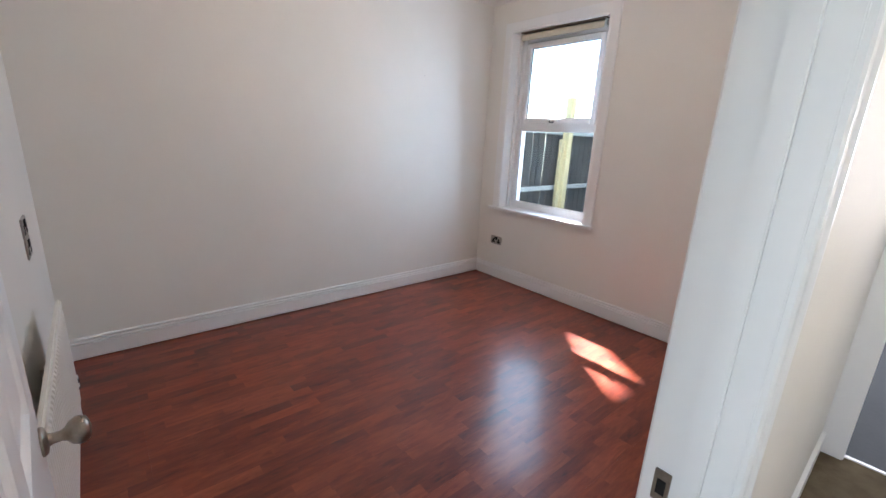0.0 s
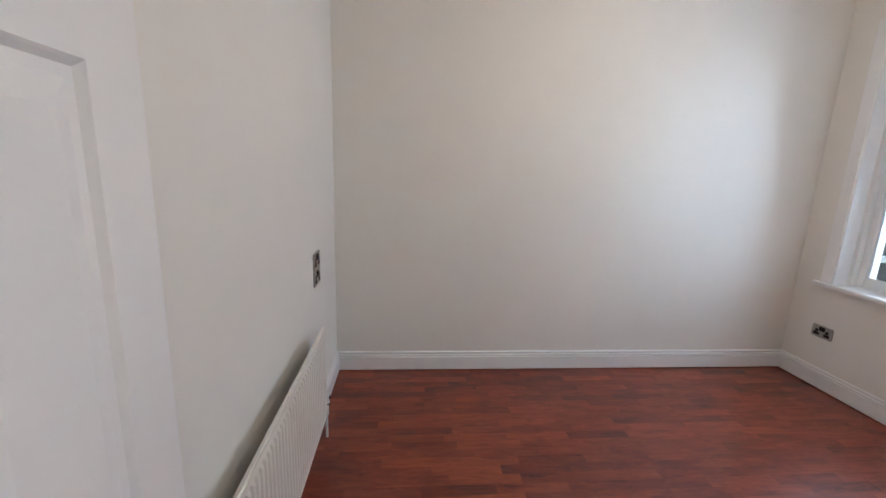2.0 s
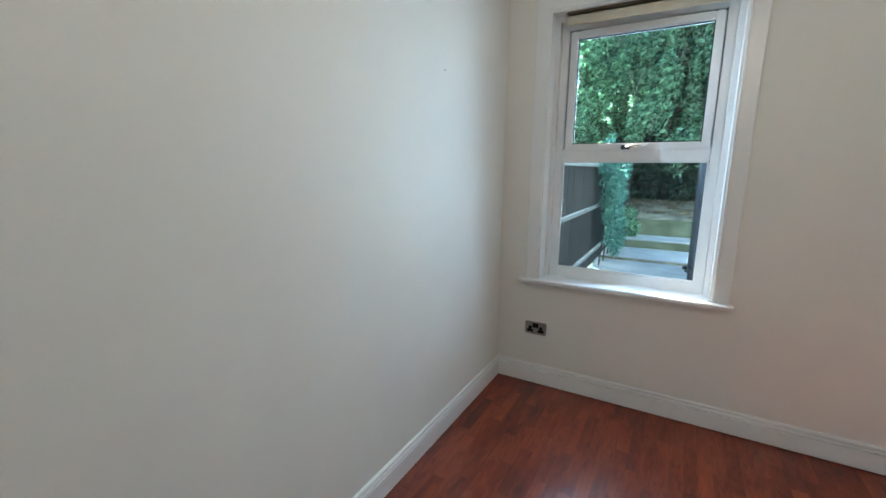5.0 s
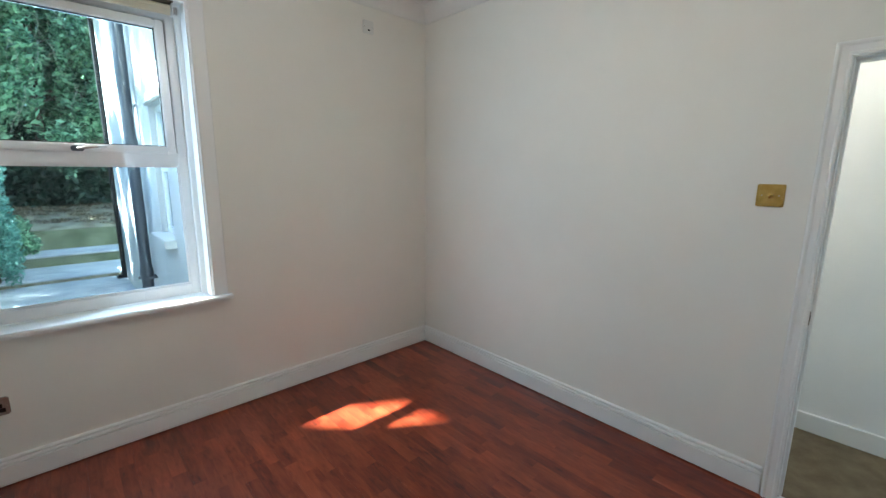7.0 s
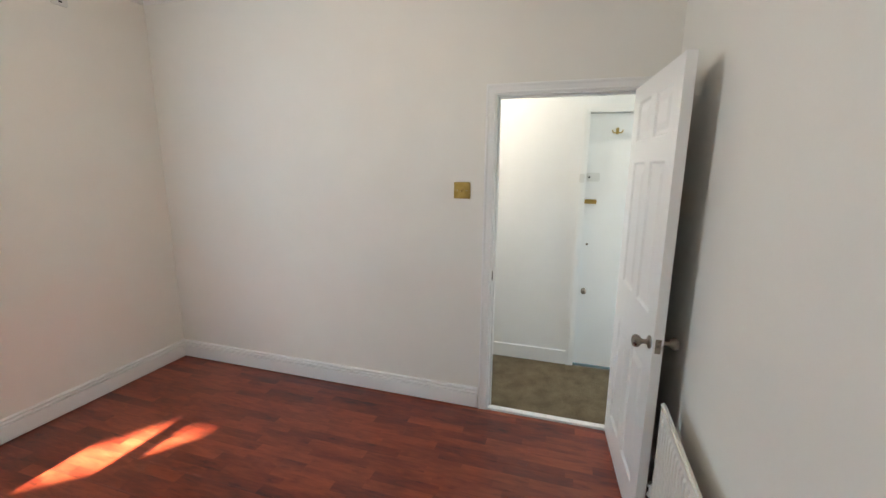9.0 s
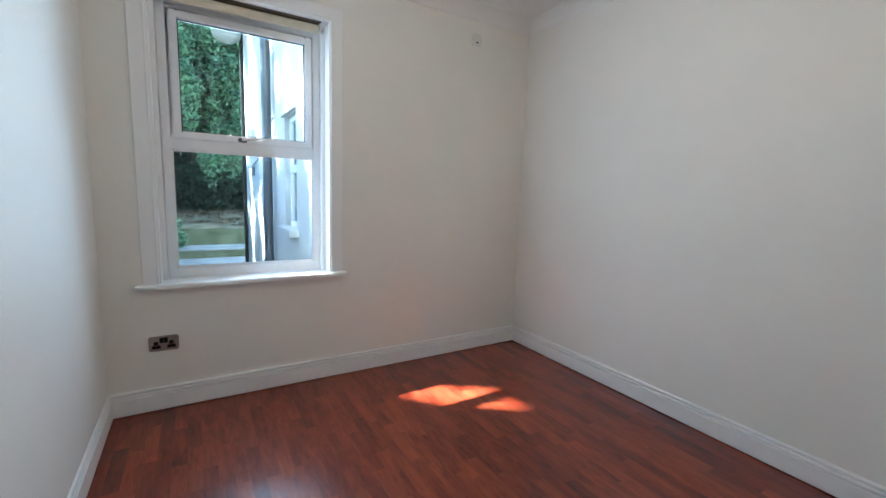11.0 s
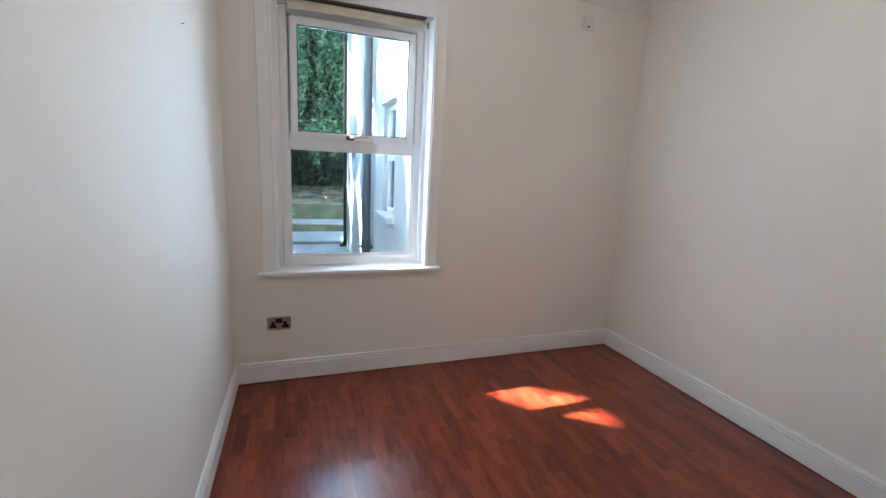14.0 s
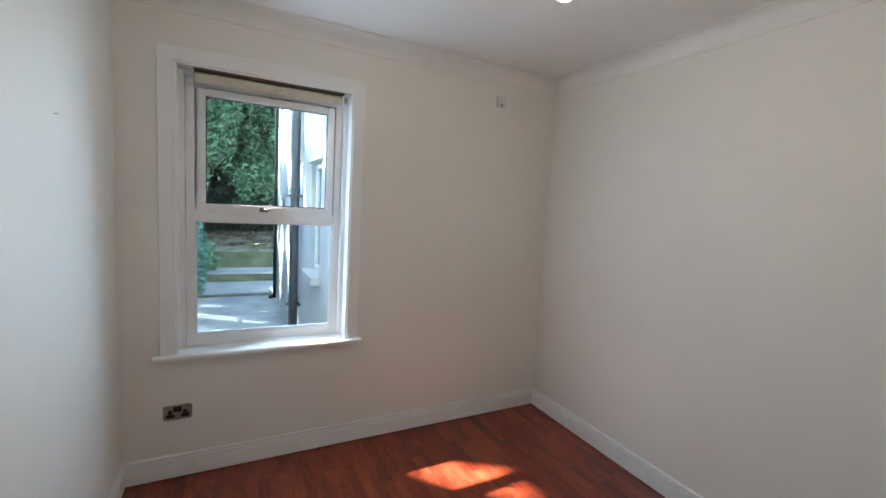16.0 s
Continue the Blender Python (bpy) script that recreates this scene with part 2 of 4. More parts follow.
def thing(name, x=0, y=0, z=0, rz=0, label="", category="", kind="", group=""):
    ob = new(name)
    ob.empty_display_size = 0.05
    ob.matrix_world = pose(x, y, z, 0, 0, rz)
    return tagged(ob, label, category, group, kind)


def add_box(bm, x0, x1, y0, y1, z0, z1, bevel=0.0, seg=2):
    vs = [bm.verts.new((x, y, z)) for x in (x0, x1) for y in (y0, y1) for z in (z0, z1)]
    fs = [bm.faces.new([vs[i] for i in q]) for q in ((0, 1, 3, 2), (4, 6, 7, 5), (0, 4, 5, 1), (2, 3, 7, 6), (0, 2, 6, 4), (1, 5, 7, 3))]
    if bevel:
        edges = list({e for f in fs for e in f.edges})
        bmesh.ops.bevel(bm, geom=edges, offset=bevel, segments=seg, affect="EDGES", clamp_overlap=True)
    return bm


def box(x0, x1, y0, y1, z0, z1, bevel=0.0, seg=2):
    return add_box(bmesh.new(), x0, x1, y0, y1, z0, z1, bevel, seg)


def sweep(profile, path, closed_profile=True):
    """A profile of (out, up) pairs carried along a path of (point, out direction) frames, with end caps."""
    bm = bmesh.new()
    rings = []
    for p, out, up in path:
        rings.append([bm.verts.new(Vector(p) + Vector(out) * a + Vector(up) * b) for a, b in profile])
    n = len(profile)
    for r0, r1 in zip(rings, rings[1:]):
        for i in range(n if closed_profile else n - 1):
            j = (i + 1) % n
            bm.faces.new((r0[i], r0[j], r1[j], r1[i]))
    if closed_profile:
        bm.faces.new(rings[0])
        bm.faces.new(rings[-1])
    return bm


def lathe(profile, seg=24, axis="Z"):
    """Profile of (radius, height) turned round an axis."""
    bm = bmesh.new()
    rings = []
    for r, h in profile:
        ring = []
        for i in range(seg):
            a = 2 * math.pi * i / seg
            c, s = r * math.cos(a), r * math.sin(a)
            ring.append(bm.verts.new({"Z": (c, s, h), "Y": (c, h, s), "X": (h, c, s)}[axis]))
        rings.append(ring)
    for a, b in zip(rings, rings[1:]):
        for i in range(seg):
            j = (i + 1) % seg
            bm.faces.new((a[i], a[j], b[j], b[i]))
    bm.faces.new(rings[0])
    bm.faces.new(rings[-1])
    return bm


def tube(points, radius, seg=8):
    """A round tube through points; radius a number or one for each point."""
    bm = bmesh.new()
    pts = [Vector(p) for p in points]
    rings = []
    for k, p in enumerate(pts):
        d = (pts[min(k + 1, len(pts) - 1)] - pts[max(k - 1, 0)]).normalized()
        side = d.orthogonal().normalized()
        if k:
            side = (last - d * last.dot(d)).normalized()
        last = side
        other = d.cross(side)
        r = radius[k] if isinstance(radius, (list, tuple)) else radius
        rings.append([bm.verts.new(p + r * (math.cos(2 * math.pi * i / seg) * side + math.sin(2 * math.pi * i / seg) * other)) for i in range(seg)])
    for a, b in zip(rings, rings[1:]):
        for i in range(seg):
            j = (i + 1) % seg
            bm.faces.new((a[i], a[j], b[j], b[i]))
    bm.faces.new(rings[0])
    bm.faces.new(rings[-1])
    return bm


def join(bms):
    out = bmesh.new()
    for b in bms:
        me = bpy.data.meshes.new("tmp")
        b.to_mesh(me)
        b.free()
        out.from_mesh(me)
        bpy.data.meshes.remove(me)
    return out


def structure(name, bm, mat, label, category, smooth=False):
    return tagged(part(name, bm, mat, None, "", smooth), label, category, "", "structure")


# ---- bedroom shell ----
W, L, H = 3.000, 3.526, 2.81          # room: x 0..W, y 0..-L, ceiling at H
OX0, OX1, OZ0, OZ1 = 0.30, 1.32, 0.775, 2.47   # window opening, in the window's own measure


def wx(x):
    return 0.9867 * x - 0.0232


def wz(z):
    return 0.9895 * z + 0.0019


WINDOW_FIT = Matrix(((0.9867, 0, 0, -0.0232), (0, 1, 0, -0.010), (0, 0, 0.9895, 0.0019), (0, 0, 0, 1)))
DY0, DY1, DZ = -3.393, -2.576, 2.02   # rough door opening in the east wall
EX = 3.110                            # hall face of the east wall
NY = 0.30                             # outer face of the north wall


def wall_with_hole(axis, a0, a1, t0, t1, z0, z1, h0, h1, hz0, hz1):
    """A wall along an axis with one opening right through it, in one mesh."""
    bm = bmesh.new()
    for u0, u1, w0, w1 in ((a0, h0, z0, z1), (h1, a1, z0, z1), (h0, h1, hz1, z1), (h0, h1, z0, hz0)):
        if u1 - u0 < 1e-4 or w1 - w0 < 1e-4:
            continue
        if axis == "x":
            add_box(bm, u0, u1, t0, t1, w0, w1)
        else:
            add_box(bm, t0, t1, u0, u1, w0, w1)
    bmesh.ops.remove_doubles(bm, verts=bm.verts, dist=1e-5)
    seen = {}
    for f in list(bm.faces):
        key = tuple(round(c, 4) for c in f.calc_center_median())
        seen.setdefault(key, []).append(f)
    bmesh.ops.delete(bm, geom=[f for fs in seen.values() if len(fs) > 1 for f in fs], context="FACES_ONLY")
    return bm


structure("wall_north", wall_with_hole("x", -0.25, EX, 0.0, NY, -0.4, 5.6, wx(OX0), wx(OX1), wz(OZ0), wz(OZ1)), PLASTER, "off-white painted plaster wall with a sash-style window", "wall")
def uneven_wall():
    """The long plain wall: hand-trowelled, so its face wanders by a few millimetres."""
    bm = box(-0.25, -0.02, -L - 0.12, 0, -0.1, H + 0.2)
    ny, nz = 70, 44
    g = {}
    for i in range(ny + 1):
        for j in range(nz + 1):
            y, z = -(L + 0.12) * i / ny, -0.1 + (H + 0.3) * j / nz
            near = math.exp(y / 0.25)
            x = 0.0022 * noise.noise((y * 0.9, z * 0.9, 3.1)) + 0.006 * near * noise.noise((0.4, z * 1.7, 8.0)) - 0.001
            g[i, j] = bm.verts.new((x, y, z))
    for i in range(ny):
        for j in range(nz):
            bm.faces.new((g[i, j], g[i + 1, j], g[i + 1, j + 1], g[i, j + 1]))
    return bm


structure("wall_west", uneven_wall(), PLASTER, "plain off-white painted plaster wall", "wall", True)
structure("wall_south", box(0, EX, -L - 0.12, -L, -0.1, H + 0.2), PLASTER, "off-white plaster wall behind the radiator and open door", "wall")
structure("wall_east", wall_with_hole("y", -L, 0.0, W, EX, -0.1, H + 0.2, DY0, DY1, -0.1, DZ), PLASTER, "off-white plaster wall with a door opening and brass switch", "wall")
structure("ceiling", box(0, W, -L, 0, H, H + 0.2), CEILING, "white painted ceiling with coving round its edge", "ceiling")
structure("subfloor", box(-0.2, EX, -L, 0, -0.1, -0.012), CONCRETE, "concrete base under the laminate floor", "floor")

SK = [(0, 0.007), (0.018, 0.007), (0.018, 0.099), (0.0170, 0.1015), (0.0060, 0.1020), (0.0060, 0.1075), (0.0160, 0.1080), (0.0170, 0.1115), (0.0155, 0.1180), (0.0120, 0.1215),
      (0.0030, 0.1220), (0.0030, 0.1285), (0.0115, 0.1290), (0.0130, 0.1335), (0.0110, 0.1400), (0.0060, 0.1440), (0, 0.145)]


def mitred(profile, x0, y0, x1, y1, z, nx, ny, m0, m1, flip=1):
    """A moulding along a wall from one point to the other; m0, m1: 1 where it meets an inner corner, 0 where it ends square."""
    d = Vector((x1 - x0, y1 - y0, 0)).normalized()
    o = Vector((nx, ny, 0))
    up = Vector((0, 0, flip))
    return sweep(profile, [((x0, y0, z), o + d * m0, up), ((x1, y1, z), o - d * m1, up)])


structure("baseboard_north", mitred(SK, 0, 0, W, 0, 0, 0, -1, 1, 1), GLOSS, "white moulded skirting board under the window", "skirting board")
structure("baseboard_west", mitred(SK, 0, 0, 0, -L, 0, 1, 0, 1, 1), GLOSS, "white moulded skirting board along the plain wall", "skirting board")
structure("baseboard_south", mitred(SK, 0, -L, W, -L, 0, 0, 1, 1, 1), GLOSS, "white moulded skirting board behind the radiator", "skirting board")
structure("baseboard_east", mitred(SK, W, 0, W, DY1 + 0.047, 0, -1, 0, 1, 0), GLOSS, "white moulded skirting board running to the door frame", "skirting board")
structure("baseboard_east_short", mitred(SK, W, DY0 - 0.047, W, -L, 0, -1, 0, 0, 1), GLOSS, "short white skirting board behind the open door", "skirting board")

COV = [(0, 0), (0.006, 0), (0.008, 0.006), (0.008, 0.010)] + [(0.092 - 0.084 * math.cos(a), 0.010 + 0.084 * math.sin(a)) for a in [radians(d) for d in (8, 20, 32, 45, 58, 70, 82)]] + [(0.094, 0.094), (0.100, 0.095), (0.100, 0.101), (0, 0.101)]
for nm, a in (("coving_north", (0, 0, W, 0, H - 0.1, 0, -1, 1, 1)), ("coving_west", (0, 0, 0, -L, H - 0.1, 1, 0, 1, 1)), ("coving_south", (0, -L, W, -L, H - 0.1, 0, 1, 1, 1)), ("coving_east", (W, 0, W, -L, H - 0.1, -1, 0, 1, 1))):
    structure(nm, mitred(COV, *a), CEILING, "white plaster coving with a concave curve", "coving", True)

# ---- window ----
window = thing("window_1", 0.81, 0.15, OZ0, label="white two-light window with a top-hung upper sash, closed", category="window", kind="structure")
window_base = window.matrix_world.inverted()


def wpart(name, bm, mat, label="", parent=None, smooth=False):
    bmesh.ops.transform(bm, matrix=window_base @ WINDOW_FIT, verts=bm.verts)
    return part(name, bm, mat, parent or window, label, smooth)


def rect_frame(x0, x1, z0, z1, w, y0, y1, bevel=0.003, bottom=None):
    bm = bmesh.new()
    bt = w if bottom is None else bottom
    add_box(bm, x0, x0 + w, y0, y1, z0, z1, bevel)
    add_box(bm, x1 - w, x1, y0, y1, z0, z1, bevel)
    add_box(bm, x0 + w, x1 - w, y0, y1, z1 - w, z1, bevel)
    add_box(bm, x0 + w, x1 - w, y0, y1, z0, z0 + bt, bevel)
    return bm


lining = rect_frame(OX0, OX1, OZ0 + 0.004, OZ1, 0.04, 0.10, 0.285, 0.002, 0.004)
wpart("box_lining", lining, GLOSS, "white gloss timber box lining")
fr = rect_frame(0.341, 1.279, 0.779, 2.429, 0.048, 0.135, 0.205, 0.004, 0.068)
wpart("window_frame", fr, UPVC, "white frame with a transom bar")
wpart("transom", box(0.389, 1.231, 0.137, 0.166, 1.574, 1.650, 0.004), UPVC)
bead = rect_frame(0.389, 1.231, 0.847, 1.574, 0.010, 0.147, 0.160, 0.003)
wpart("glazing_bead", bead, UPVC)
sash = rect_frame(0.404, 1.222, 1.640, 2.372, 0.044, 0.118, 0.185, 0.006)
wpart("frame_rebate", rect_frame(0.3895, 1.2305, 1.6505, 2.3805, 0.030, 0.187, 0.2035, 0.001), UPVC)
sash_ob = wpart("upper_sash", sash, UPVC, "white top-hung sash")
wpart("gasket", rect_frame(0.446, 1.180, 1.682, 2.330, 0.007, 0.142, 0.150, 0), BLACK, "black rubber gasket", sash_ob)
pane = wpart("pane", box(0.399, 1.221, 0.156, 0.160, 0.857, 1.566), GLASS, "clear glass")
pane.visible_shadow = False
pane2 = wpart("pane", box(0.446, 1.180, 0.148, 0.152, 1.680, 2.332), GLASS, "clear glass", sash_ob)
pane2.visible_shadow = False
# handle on the sash's bottom rail
hb = tube([(0.782, 0.108, 1.659), (0.782, 0.094, 1.659), (0.800, 0.086, 1.661), (0.845, 0.084, 1.668), (0.900, 0.086, 1.672)], [0.007, 0.007, 0.008, 0.007, 0.004], 10)
handle = wpart("window_handle", hb, STEEL, "grey metal cockspur handle", sash_ob, True)
wpart("handle_base", box(0.752, 0.806, 0.100, 0.118, 1.644, 1.672, 0.005), PIPE, "dark handle plate", sash_ob)
wpart("window_sill", box(0.186, 1.424, -0.045, -0.002, 0.752, 0.781, 0.006), GLOSS, "white gloss window board")
wpart("sill_board", box(OX0 + 0.001, OX1 - 0.001, -0.002, 0.134, 0.752, 0.7805), GLOSS)
wpart("outer_sill", box(0.20, 1.42, 0.206, 0.36, 0.70, 0.776, 0.006), RENDER, "painted outer sill")
# reveal boards between architrave and lining
wpart("reveal_board", box(OX0, OX0 + 0.012, -0.004, 0.10, 0.781, OZ1), GLOSS)
wpart("reveal_board", box(OX1 - 0.012, OX1, -0.004, 0.10, 0.781, OZ1), GLOSS)
wpart("reveal_board", box(OX0 + 0.012, OX1 - 0.012, -0.004, 0.10, OZ1 - 0.012, OZ1), GLOSS)

ARW = [(0, 0), (0, 0.016), (0.003, 0.019), (0.010, 0.019), (0.013, 0.0155), (0.080, 0.0155), (0.084, 0.012), (0.084, 0)]


def architrave(x0, x1, z0, z1, prof, axis="x", at=0.0, side=-1, sill=True):
    """Moulding round three sides of an opening; the profile runs outward from the opening's edge."""
    bm = bmesh.new()
    path = [(x0, z0, -1, 0), (x0, z1, -1, 1), (x1, z1, 1, 1), (x1, z0, 1, 0)]
    rings = []
    for px, pz, ox, oz in path:
        ring = []
        for a, b in prof:
            u, w = px + ox * a, pz + oz * a
            ring.append(bm.verts.new((u, at + side * b, w) if axis == "x" else (at + side * b, u, w)))
        rings.append(ring)
    n = len(prof)
    for r0, r1 in zip(rings, rings[1:]):
        for i in range(n):
            j = (i + 1) % n
            bm.faces.new((r0[i], r0[j], r1[j], r1[i]))
    bm.faces.new(rings[0])
    bm.faces.new(rings[-1])
    return bm


structure("trim_window", architrave(wx(OX0 + 0.003), wx(OX1 - 0.003), wz(0.781), wz(OZ1 - 0.003), ARW), GLOSS, "white moulded architrave round the window", "architrave")

# roller blind, rolled right up under the head of the window
blind = thing("roller_blind", 0.81, 0.05, 2.42, label="cream roller blind rolled up under the window head", category="blind")


def bpart(name, bm, mat, label="", parent=None, smooth=False):
    bmesh.ops.transform(bm, matrix=blind.matrix_world.inverted() @ WINDOW_FIT, verts=bm.verts)
    return part(name, bm, mat, parent or blind, label, smooth)


rb = lathe([(0.021, 0.392), (0.0225, 0.396), (0.0225, 1.246), (0.021, 1.250)], 28, "X")
bmesh.ops.translate(rb, vec=(0, 0.055, 2.420), verts=rb.verts)
bpart("roll", rb, CREAM, "cream fabric", None, True)
bpart("fabric_drop", box(0.396, 1.246, 0.0335, 0.0355, 2.388, 2.418), CREAM)
bpart("hem_bar", box(0.394, 1.248, 0.030, 0.039, 2.382, 2.394, 0.003), CREAM)
# strip coloured as the shadow between the window head and the roll
bpart("head_shadow_strip", box(0.394, 1.262, 0.018, 0.072, 2.447, 2.4575, 0.002), HEAD_SHADOW, "dark brown strip for the shadow above the roll")
for bx in (0.384, 1.256):
    bpart("bracket", box(bx, bx + 0.004, 0.022, 0.085, 2.386, 2.4575, 0.001), PLASTIC, "white bracket")
ck = lathe([(0.014, 1.284), (0.020, 1.285), (0.020, 1.291), (0.012, 1.292), (0.012, 1.298), (0.020, 1.299), (0.020, 1.304), (0.014, 1.305)], 20, "X")
bmesh.ops.translate(ck, vec=(-0.022, 0.055, 2.416), verts=ck.verts)
bpart("chain_wheel", ck, STEEL, "", None, True)
beads = []
for s in (0.037, 0.073):
    for k in range(62):
        c = bmesh.new()
        bmesh.ops.create_icosphere(c, subdivisions=1, radius=0.0022, matrix=Matrix.Translation((1.273, s, 2.416 - k * 0.0095)))
        beads.append(c)
bpart("bead_chain", join(beads), PLASTIC, "thin white bead chain")["kind"] = "stuff"


# ---- sockets, switch and sensor ----
def rounded_plate(w, h, d, r=0.006):
    """A plate in the xz plane whose front faces -y."""
    bm = box(-w / 2, w / 2, -d, 0, -h / 2, h / 2)
    up = [e for e in bm.edges if abs(e.verts[0].co.y - e.verts[1].co.y) > d * 0.5]
    bmesh.ops.bevel(bm, geom=up, offset=r, segments=4, affect="EDGES")
    front = [e for e in bm.edges if all(v.co.y < -d + 1e-6 for v in e.verts)]
    bmesh.ops.bevel(bm, geom=front, offset=0.0015, segments=2, affect="EDGES")
    return bm


def double_socket(name, label, m):
    ob = thing(name, label=label, category="socket")
    part("plate", rounded_plate(0.150, 0.090, 0.007), STEEL, ob, "brushed steel plate")
    part("insert", box(-0.066, 0.066, -0.0078, -0.006, -0.030, 0.008, 0.001), STEEL, ob)
    for sx in (-0.038, 0.038):
        part("earth_pin_hole", box(sx - 0.004, sx + 0.004, -0.0086, -0.007, -0.004, 0.006), BLACK, ob)
        for px in (-0.011, 0.011):
            part("pin_hole", box(sx + px - 0.0045, sx + px + 0.0045, -0.0086, -0.007, -0.024, -0.018), BLACK, ob)
        part("black_surround", box(sx - 0.022, sx + 0.022, -0.0082, -0.0068, -0.030, -0.008, 0.001), BLACK, ob)
        part("black_surround", box(sx - 0.012, sx + 0.012, -0.0082, -0.0068, -0.008, 0.014, 0.001), BLACK, ob)
    for sx in (-0.0105, 0.0105):
        part("rocker", box(sx - 0.0102, sx + 0.0102, -0.0115, -0.006, 0.004, 0.036, 0.001), BLACK, ob, "black rocker switch")
    for sx in (-0.066, 0.066):
        s = lathe([(0.0035, -0.0085), (0.0035, -0.006)], 12, "Y")
        bmesh.ops.translate(s, vec=(sx, 0, 0), verts=s.verts)
        part("screw", s, SCREW, ob)
    ob.matrix_world = m
    return ob


double_socket("double_socket", "brushed steel double socket with black inserts under the window", pose(0.277, 0, 0.411))
double_socket("double_socket", "upper of two steel double sockets stacked above the radiator", pose(0.600, -L, 0.973, 0, 0, 180))
double_socket("double_socket", "lower of two steel double sockets stacked above the radiator", pose(0.600, -L, 0.880, 0, 0, 180))


def brass_switch():
    ob = thing("light_switch", label="square brass dimmer switch plate with a raised border", category="light switch")
    part("plate", rounded_plate(0.102, 0.100, 0.006, 0.003), BRASS, ob)
    border = rect_frame(-0.045, 0.045, -0.044, 0.044, 0.004, -0.0085, -0.005, 0.001)
    part("raised_border", border, BRASS, ob)
    part("toggle_base", lathe([(0.012, -0.006), (0.012, -0.009), (0.008, -0.011), (0.004, -0.0112)], 20, "Y"), BRASS, ob, "", True)
    part("toggle", tube([(0, -0.009, 0), (0, -0.017, -0.004), (0, -0.026, -0.009)], [0.004, 0.0045, 0.0052], 10), BRASS, ob, "short brass toggle", True)
    for sx in (-0.031, 0.031):
        s = lathe([(0.003, -0.0078), (0.003, -0.005)], 10, "Y")
        bmesh.ops.translate(s, vec=(sx, 0, 0), verts=s.verts)
        part("screw", s, SCREW, ob)
    ob.matrix_world = pose(W, -2.399, 1.447, 0, 0, -90)
    return ob


brass_switch()

sensor = thing("wall_connection_plate", 2.448, 0, 2.571, label="small white plastic connection plate high on the wall", category="wall plate")
part("plate", rounded_plate(0.088, 0.088, 0.010, 0.005), PLASTIC, sensor)
part("outlet", box(-0.010, 0.012, -0.0125, -0.009, -0.028, -0.016, 0.001), BLACK, sensor, "dark cable outlet")
part("module", box(-0.020, 0.020, -0.0118, -0.0095, -0.034, 0.022, 0.001), PLASTIC, sensor)
for sz in (-0.036, 0.036):
    part("screw", box(sz - 0.003, sz + 0.003, -0.0112, -0.0095, -0.003, 0.003, 0.001), SCREW, sensor)

nail = thing("wall_nail", 0, -0.84, 1.978, label="small dark nail stuck in the plain plaster wall", category="nail")
part("shank", tube([(-0.01, 0, 0), (0.010, 0, 0.002)], 0.0014, 8), SCREW, nail)
part("head", tube([(0.010, 0, 0.002), (0.0115, 0, 0.002)], 0.0035, 10), SCREW, nail)

# ---- pendant lamp ----
pend = thing("pendant_lamp", 1.45, -1.79, H, label="lit bulb on a white cord hanging from the ceiling", category="lamp")
part("ceiling_rose", lathe([(0.050, 0.0), (0.050, -0.010), (0.040, -0.022), (0.016, -0.030), (0.006, -0.034)], 28), PLASTIC, pend, "", True)
part("cord", tube([(0, 0, -0.03), (0, 0, -0.34)], 0.0035, 8), PLASTIC, pend)
part("lamp_holder", lathe([(0.006, -0.325), (0.016, -0.335), (0.018, -0.36), (0.020, -0.365), (0.020, -0.378)], 20), PLASTIC, pend, "", True)
bulb = part("bulb", lathe([(0.012, -0.372), (0.014, -0.383), (0.026, -0.398), (0.031, -0.413), (0.029, -0.428), (0.019, -0.440), (0.006, -0.4445)], 24), BULB, pend, "lit frosted bulb", True)
bulb.visible_shadow = False


# ---- door and frame ----
frame_ob = thing("door_frame", W, -2.977, 0, label="white painted door lining with stops and steel strike plate", category="door frame", kind="structure")
finv = frame_ob.matrix_world.inverted()


def fpart(name, bm, mat, label="", smooth=False):
    bmesh.ops.transform(bm, matrix=finv, verts=bm.verts)
    return part(name, bm, mat, frame_ob, label, smooth)


JN, JS, JZ = -2.598, -3.371, 1.995    # clear opening
fpart("jamb", box(W - 0.003, EX + 0.003, JN, DY1, 0, JZ + 0.02, 0.002), GLOSS)
fpart("jamb", box(W - 0.003, EX + 0.003, DY0, JS, 0, JZ + 0.02, 0.002), GLOSS)
fpart("head", box(W - 0.003, EX + 0.003, JS, JN, JZ, JZ + 0.02, 0.002), GLOSS)
fpart("stop", box(W + 0.046, W + 0.078, JN - 0.012, JN, 0, JZ, 0.002), GLOSS)
fpart("stop", box(W + 0.046, W + 0.078, JS, JS + 0.012, 0, JZ, 0.002), GLOSS)
fpart("stop", box(W + 0.046, W + 0.078, JS + 0.012, JN - 0.012, JZ - 0.012, JZ, 0.002), GLOSS)
fpart("strike_plate", box(W + 0.010, W + 0.036, JN - 0.0025, JN + 0.001, 0.885, 0.945, 0.001), KNOBMETAL, "satin metal strike plate")
fpart("strike_hole", box(W + 0.016, W + 0.030, JN - 0.0032, JN - 0.0015, 0.900, 0.928), BLACK)
ARD = [(0, 0), (0, 0.010), (0.004, 0.014), (0.010, 0.014), (0.014, 0.010), (0.036, 0.013), (0.044, 0.018), (0.052, 0.018), (0.055, 0.014), (0.055, 0)]
